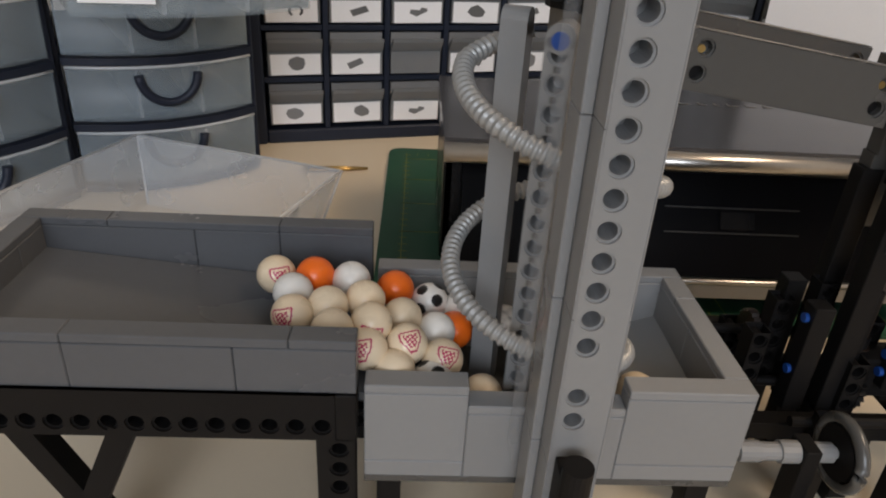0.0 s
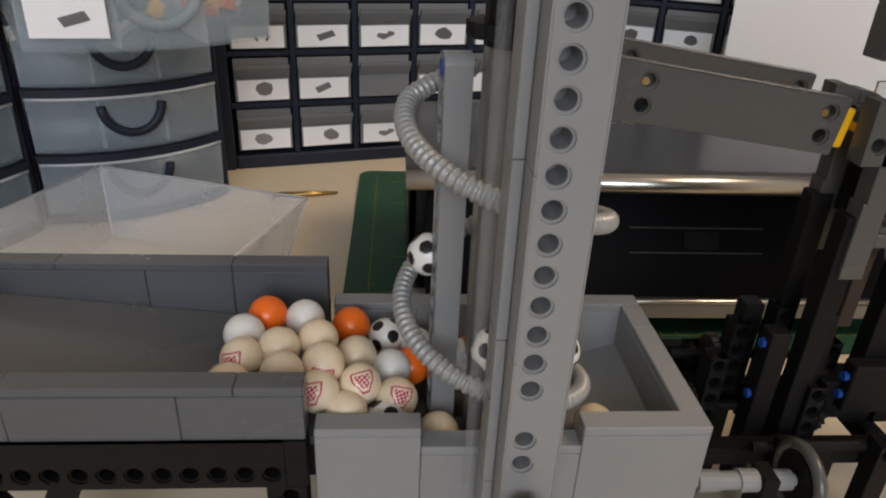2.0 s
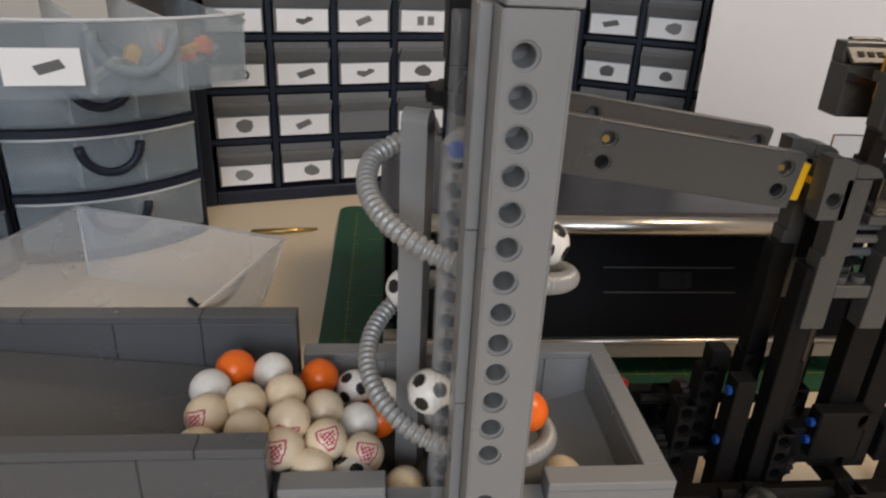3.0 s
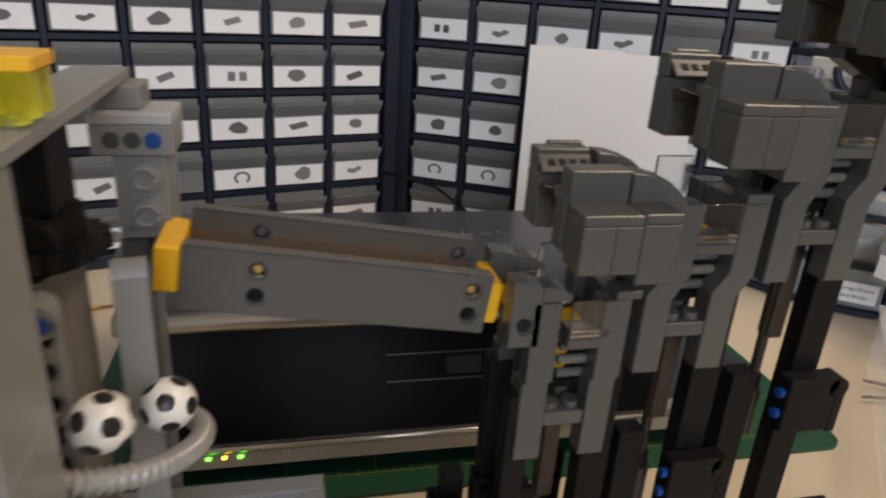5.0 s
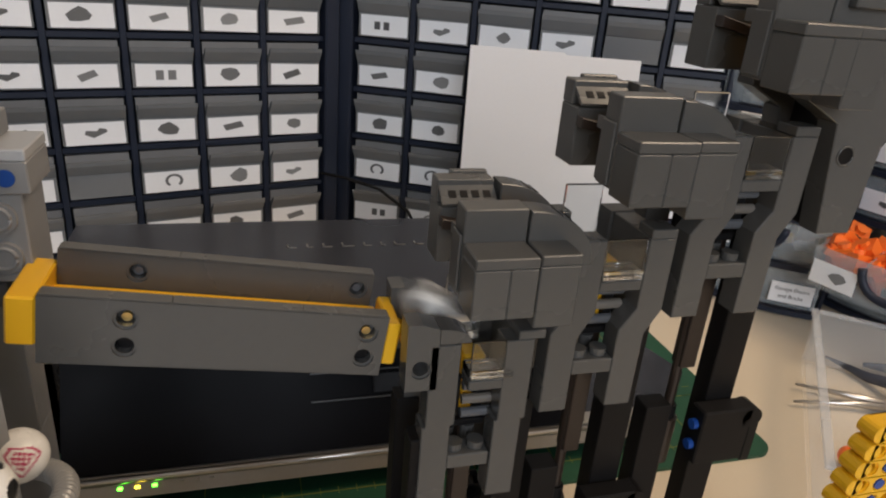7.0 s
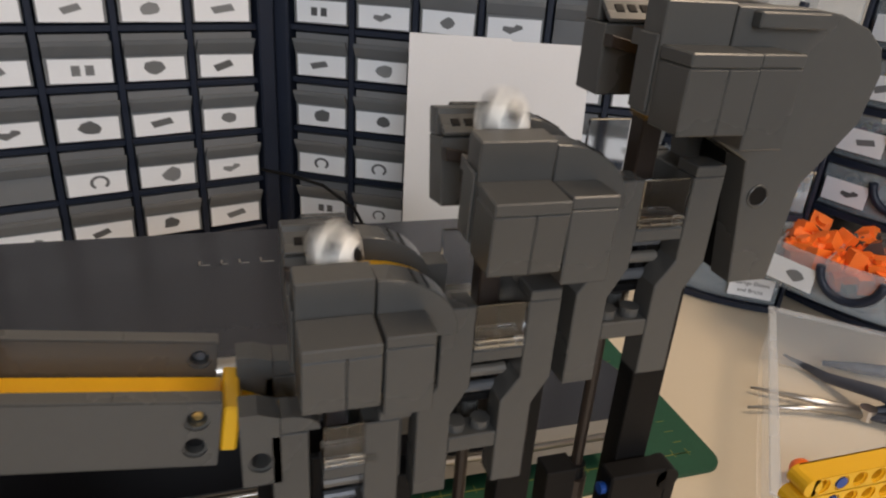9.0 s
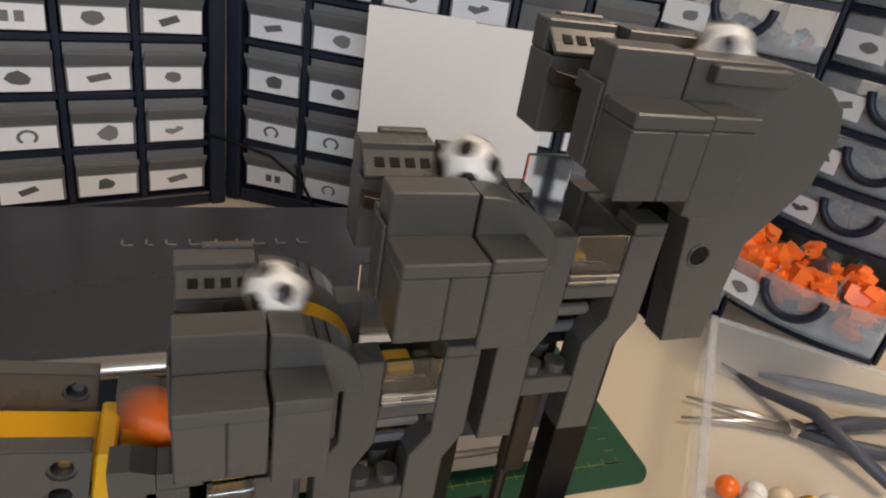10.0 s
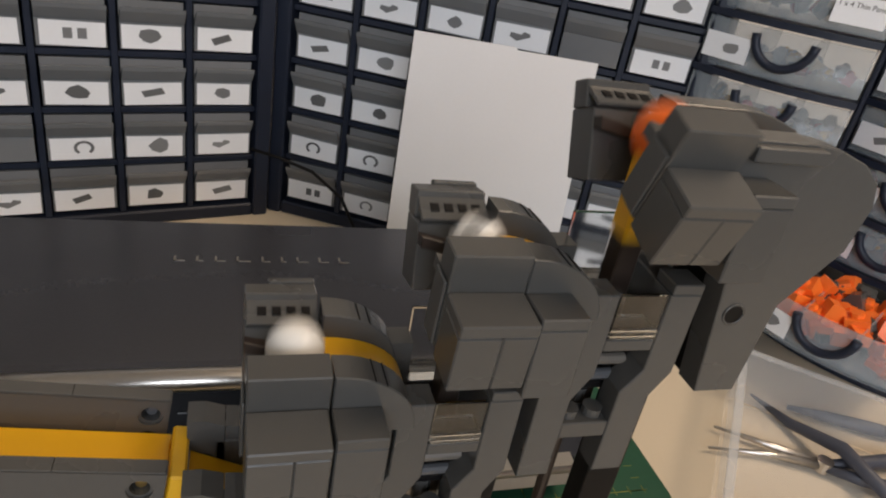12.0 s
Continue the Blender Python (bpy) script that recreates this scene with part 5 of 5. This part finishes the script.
def pusher_rows(k):
    rows = []
    rest, high = 0.1165 + STEP_Z * k, 0.1165 + STEP_Z * k + 0.0535
    t = 0.0
    while t < 12.0001:
        u = ((t - 9.032) / CYCLE) % 1.0
        s = 0.20 / CYCLE
        if u > 1 - s:
            f = (u - 1 + s) / s
        elif u < 0.11:
            f = 1.0
        elif u < 0.27:
            w = 1 - (u - 0.11) / 0.16
            f = w * w * (3 - 2 * w)
        else:
            f = 0.0
        rows.append((t, pose(0.1875 + STEP_X * k, 0.223, rest + (high - rest) * f - 0.0445 + 0.0460)))
        t = round(t + 1 / 30, 5) if t + 1 / 30 < 12.0 - 1e-4 else (12.0 if t < 12.0 - 1e-4 else 13.0)
    return rows


def jaw_rows(head, near):
    """The jaws swing up as a ball is pushed through and are shut again when it stands on top."""
    wide = 21 if head == 2 else 5 if near else 11
    peaks = [top + (CYCLE if n else 0.40) * head for n, (kind, side, top) in enumerate(RIDERS)]
    rows = []
    for i in range(361):
        t = i / 30
        f = max(0.0, 1 - min(abs(t - p + 0.045) for p in peaks) / 0.085)
        angle = wide * f * f * (3 - 2 * f)
        rows.append((t, pose(*(JAW_NEAR if near else JAW_FAR), angle if near else -angle, 0, 0)))
    return rows


# ---- loose things on the table ----
def build_left_bin():
    b = thing("plastic_bin", "empty cloudy clear plastic bin on the table", "bin")
    base = [(-0.199, 0.475), (-0.066, 0.430), (-0.131, 0.250), (-0.262, 0.292)]
    top = [(-0.2046, 0.488), (-0.0486, 0.433), (-0.1166, 0.238), (-0.2722, 0.292)]
    bm = shape()
    n = 4

    def ring(pts, z):
        return [bm.verts.new((x, y, z)) for x, y in pts]

    def inset(pts, d):
        cx, cy = sum(p[0] for p in pts) / 4, sum(p[1] for p in pts) / 4
        return [(x + (cx - x) * d, y + (cy - y) * d) for x, y in pts]

    o0, o1 = ring(base, 0.0003), ring(top, 0.050)
    l1, i1, i0 = ring(inset(top, -0.02), 0.0502), ring(inset(top, 0.016), 0.051), ring(inset(base, 0.02), 0.0018)
    for a, c in ((o0, o1), (o1, l1), (l1, i1), (i1, i0)):
        for k in range(n):
            bm.faces.new((a[k], a[(k + 1) % n], c[(k + 1) % n], c[k]))
    bm.faces.new(o0)
    bm.faces.new(i0)
    bmesh.ops.recalc_face_normals(bm, faces=bm.faces)
    part("tub", bm, TUB, b)
    part("rim", tube(shape(), [(x, y, 0.0506) for x, y in top + top[:1]], 0.0011, 8), TUB_RIM, b, "thick cloudy rim")
    for (x, y), (u, v) in zip(base, top):
        part("corner", tube(shape(), [(x, y, 0.0012), ((x + u) / 2, (y + v) / 2, 0.025), (u, v, 0.0498)], 0.0009, 6), TUB_RIM, b)
    g = thing("tweezers", "thin brass coloured tweezers on the table", "tweezers")
    for d in (0, 0.004):
        part("arm", tube(shape(), [(-0.095, 0.552 + d * .3, 0.004), (-0.065, 0.557 + d, 0.003), (-0.040, 0.5655 + d * .4, 0.0015)], [0.0018, 0.0016, 0.0008], 7), BRASS, g)
    c = thing("black_hook", "bent black cable on the table", "cable")
    part("cable", tube(shape(), [(-0.1165 + 0.0, 0.436, 0.002), (-0.110, 0.428, 0.002), (-0.101, 0.424, 0.002), (-0.093, 0.432, 0.002), (-0.088, 0.450, 0.002), (-0.087, 0.474, 0.002)], 0.0019, 8), BLACK, c, smooth=True)


build_left_bin()


def build_tools():
    t = thing("tool_tub", "shallow clear plastic tub holding pliers and spare balls", "tub", pose(0.547, 0.424, 0, 0, 0, -40.5))
    w, d, h = 0.20, 0.21, 0.045
    part("base", brick(shape(), 0.003, w - 0.003, -d + 0.003, -0.003, 0.0003, 0.0013, 0), CLEAR_TUB, t)
    for a in ((0, 0.0016, -d, 0), (w - 0.0016, w, -d, 0), (0.0016, w - 0.0016, -0.0016, 0), (0.0016, w - 0.0016, -d, -d + 0.0016)):
        part("wall", brick(shape(), a[0], a[1], a[2], a[3], 0.0014, h - 0.0015, 0.0003), CLEAR_TUB, t)
    for a in ((-0.0035, 0.0020, -d, 0.0035), (w - 0.002, w + 0.0035, -d, 0.0035), (0.002, w - 0.002, -0.002, 0.0035)):
        part("rim", brick(shape(), a[0], a[1], a[2], a[3], h - 0.0015, h + 0.0008, 0.0006), TUB, t, "cloudy rim")
    p = thing("pliers", "pliers with dark handles lying on the table", "pliers")
    part("handle", tube(shape(), [(0.566, 0.344, 0.007), (0.590, 0.341, 0.008), (0.620, 0.340, 0.008), (0.652, 0.335, 0.008)], [0.0025, 0.0045, 0.0055, 0.004], 10), TOOL_GREY, p, smooth=True)
    part("handle", tube(shape(), [(0.566, 0.340, 0.007), (0.585, 0.327, 0.008), (0.610, 0.313, 0.008), (0.640, 0.303, 0.008)], [0.0025, 0.0045, 0.0055, 0.004], 10), TOOL_GREY, p, smooth=True)
    part("jaw", tube(shape(), [(0.509, 0.388, 0.005), (0.537, 0.368, 0.006), (0.569, 0.342, 0.007)], [0.0010, 0.0022, 0.0042], 8), STEEL, p, smooth=True)
    part("jaw", tube(shape(), [(0.491, 0.369, 0.005), (0.532, 0.358, 0.006), (0.569, 0.342, 0.007)], [0.0010, 0.0022, 0.0042], 8), STEEL, p, smooth=True)
    part("joint", rod(shape(), (0.567, 0.343, 0.0032), (0.567, 0.343, 0.0118), 0.0055, 16), STEEL, p)
    k = thing("shears", "dark grey bladed shears lying beside the pliers", "shears")
    part("blade", tube(shape(), [(0.567, 0.420, 0.004), (0.574, 0.385, 0.006), (0.580, 0.345, 0.019), (0.590, 0.285, 0.010)], [0.0010, 0.0040, 0.0052, 0.0045], 10), TOOL_GREY, k, smooth=True)
    part("handle", tube(shape(), [(0.588, 0.403, 0.005), (0.610, 0.390, 0.006), (0.640, 0.373, 0.007), (0.675, 0.357, 0.006)], [0.0020, 0.0045, 0.0055, 0.0040], 10), TOOL_GREY, k, smooth=True)
    rnd = random.Random(8)
    for kind, x, y in (("O", .477, .306), ("W", .492, .299), ("C", .506, .292), ("W", .484, .292), ("L", .500, .283), ("C", .520, .283), ("O", .512, .272), ("W", .492, .276), ("C", .530, .268), ("W", .534, .281)):
        ball(kind, (x, y, 0.0092), "in the clear tub", rnd)


build_tools()


def build_cable():
    c = thing("black_cable", "thin black cable hanging before the drawers", "cable")
    part("cable", tube(shape(), [(0.190, 0.700, 0.075), (0.215, 0.690, 0.072), (0.245, 0.680, 0.064), (0.272, 0.665, 0.045), (0.285, 0.650, 0.020), (0.288, 0.640, 0.003)], 0.0016, 8), BLACK, c, smooth=True)
    part("cable", tube(shape(), [(0.060, 0.640, 0.0018), (0.095, 0.655, 0.003), (0.130, 0.650, 0.0045), (0.150, 0.625, 0.0018)], 0.0016, 8), BLACK, c, smooth=True)


build_cable()


# ---- movement ----
def motions():
    steps_t = [i * 0.5 for i in range(25)]
    walk(rotor, [(t, pose(AX, AY, 0, 0, 0, -113 - 119.2 * t)) for t in steps_t])
    for k, p in enumerate(pushers):
        walk(p, pusher_rows(k))
    for n, (j, near) in enumerate(jaws):
        walk(j, jaw_rows(n // 2, near))
    for n, b in enumerate(riders):
        walk(b, rider_rows(n))
    walk(pile[0], [(0, pose(-0.0480, 0.2140, 0.0965, 0, 0, 10)), (1.3, pose(-0.0480, 0.2140, 0.0965, 0, 0, 10)), (1.65, pose(-0.0535, 0.2000, 0.0965, 40, 10, 15)),
                   (2.1, pose(-0.0380, 0.1742, 0.0945, 80, 15, 20)), (12.0, pose(-0.0380, 0.1742, 0.0945, 80, 15, 20))])


motions()
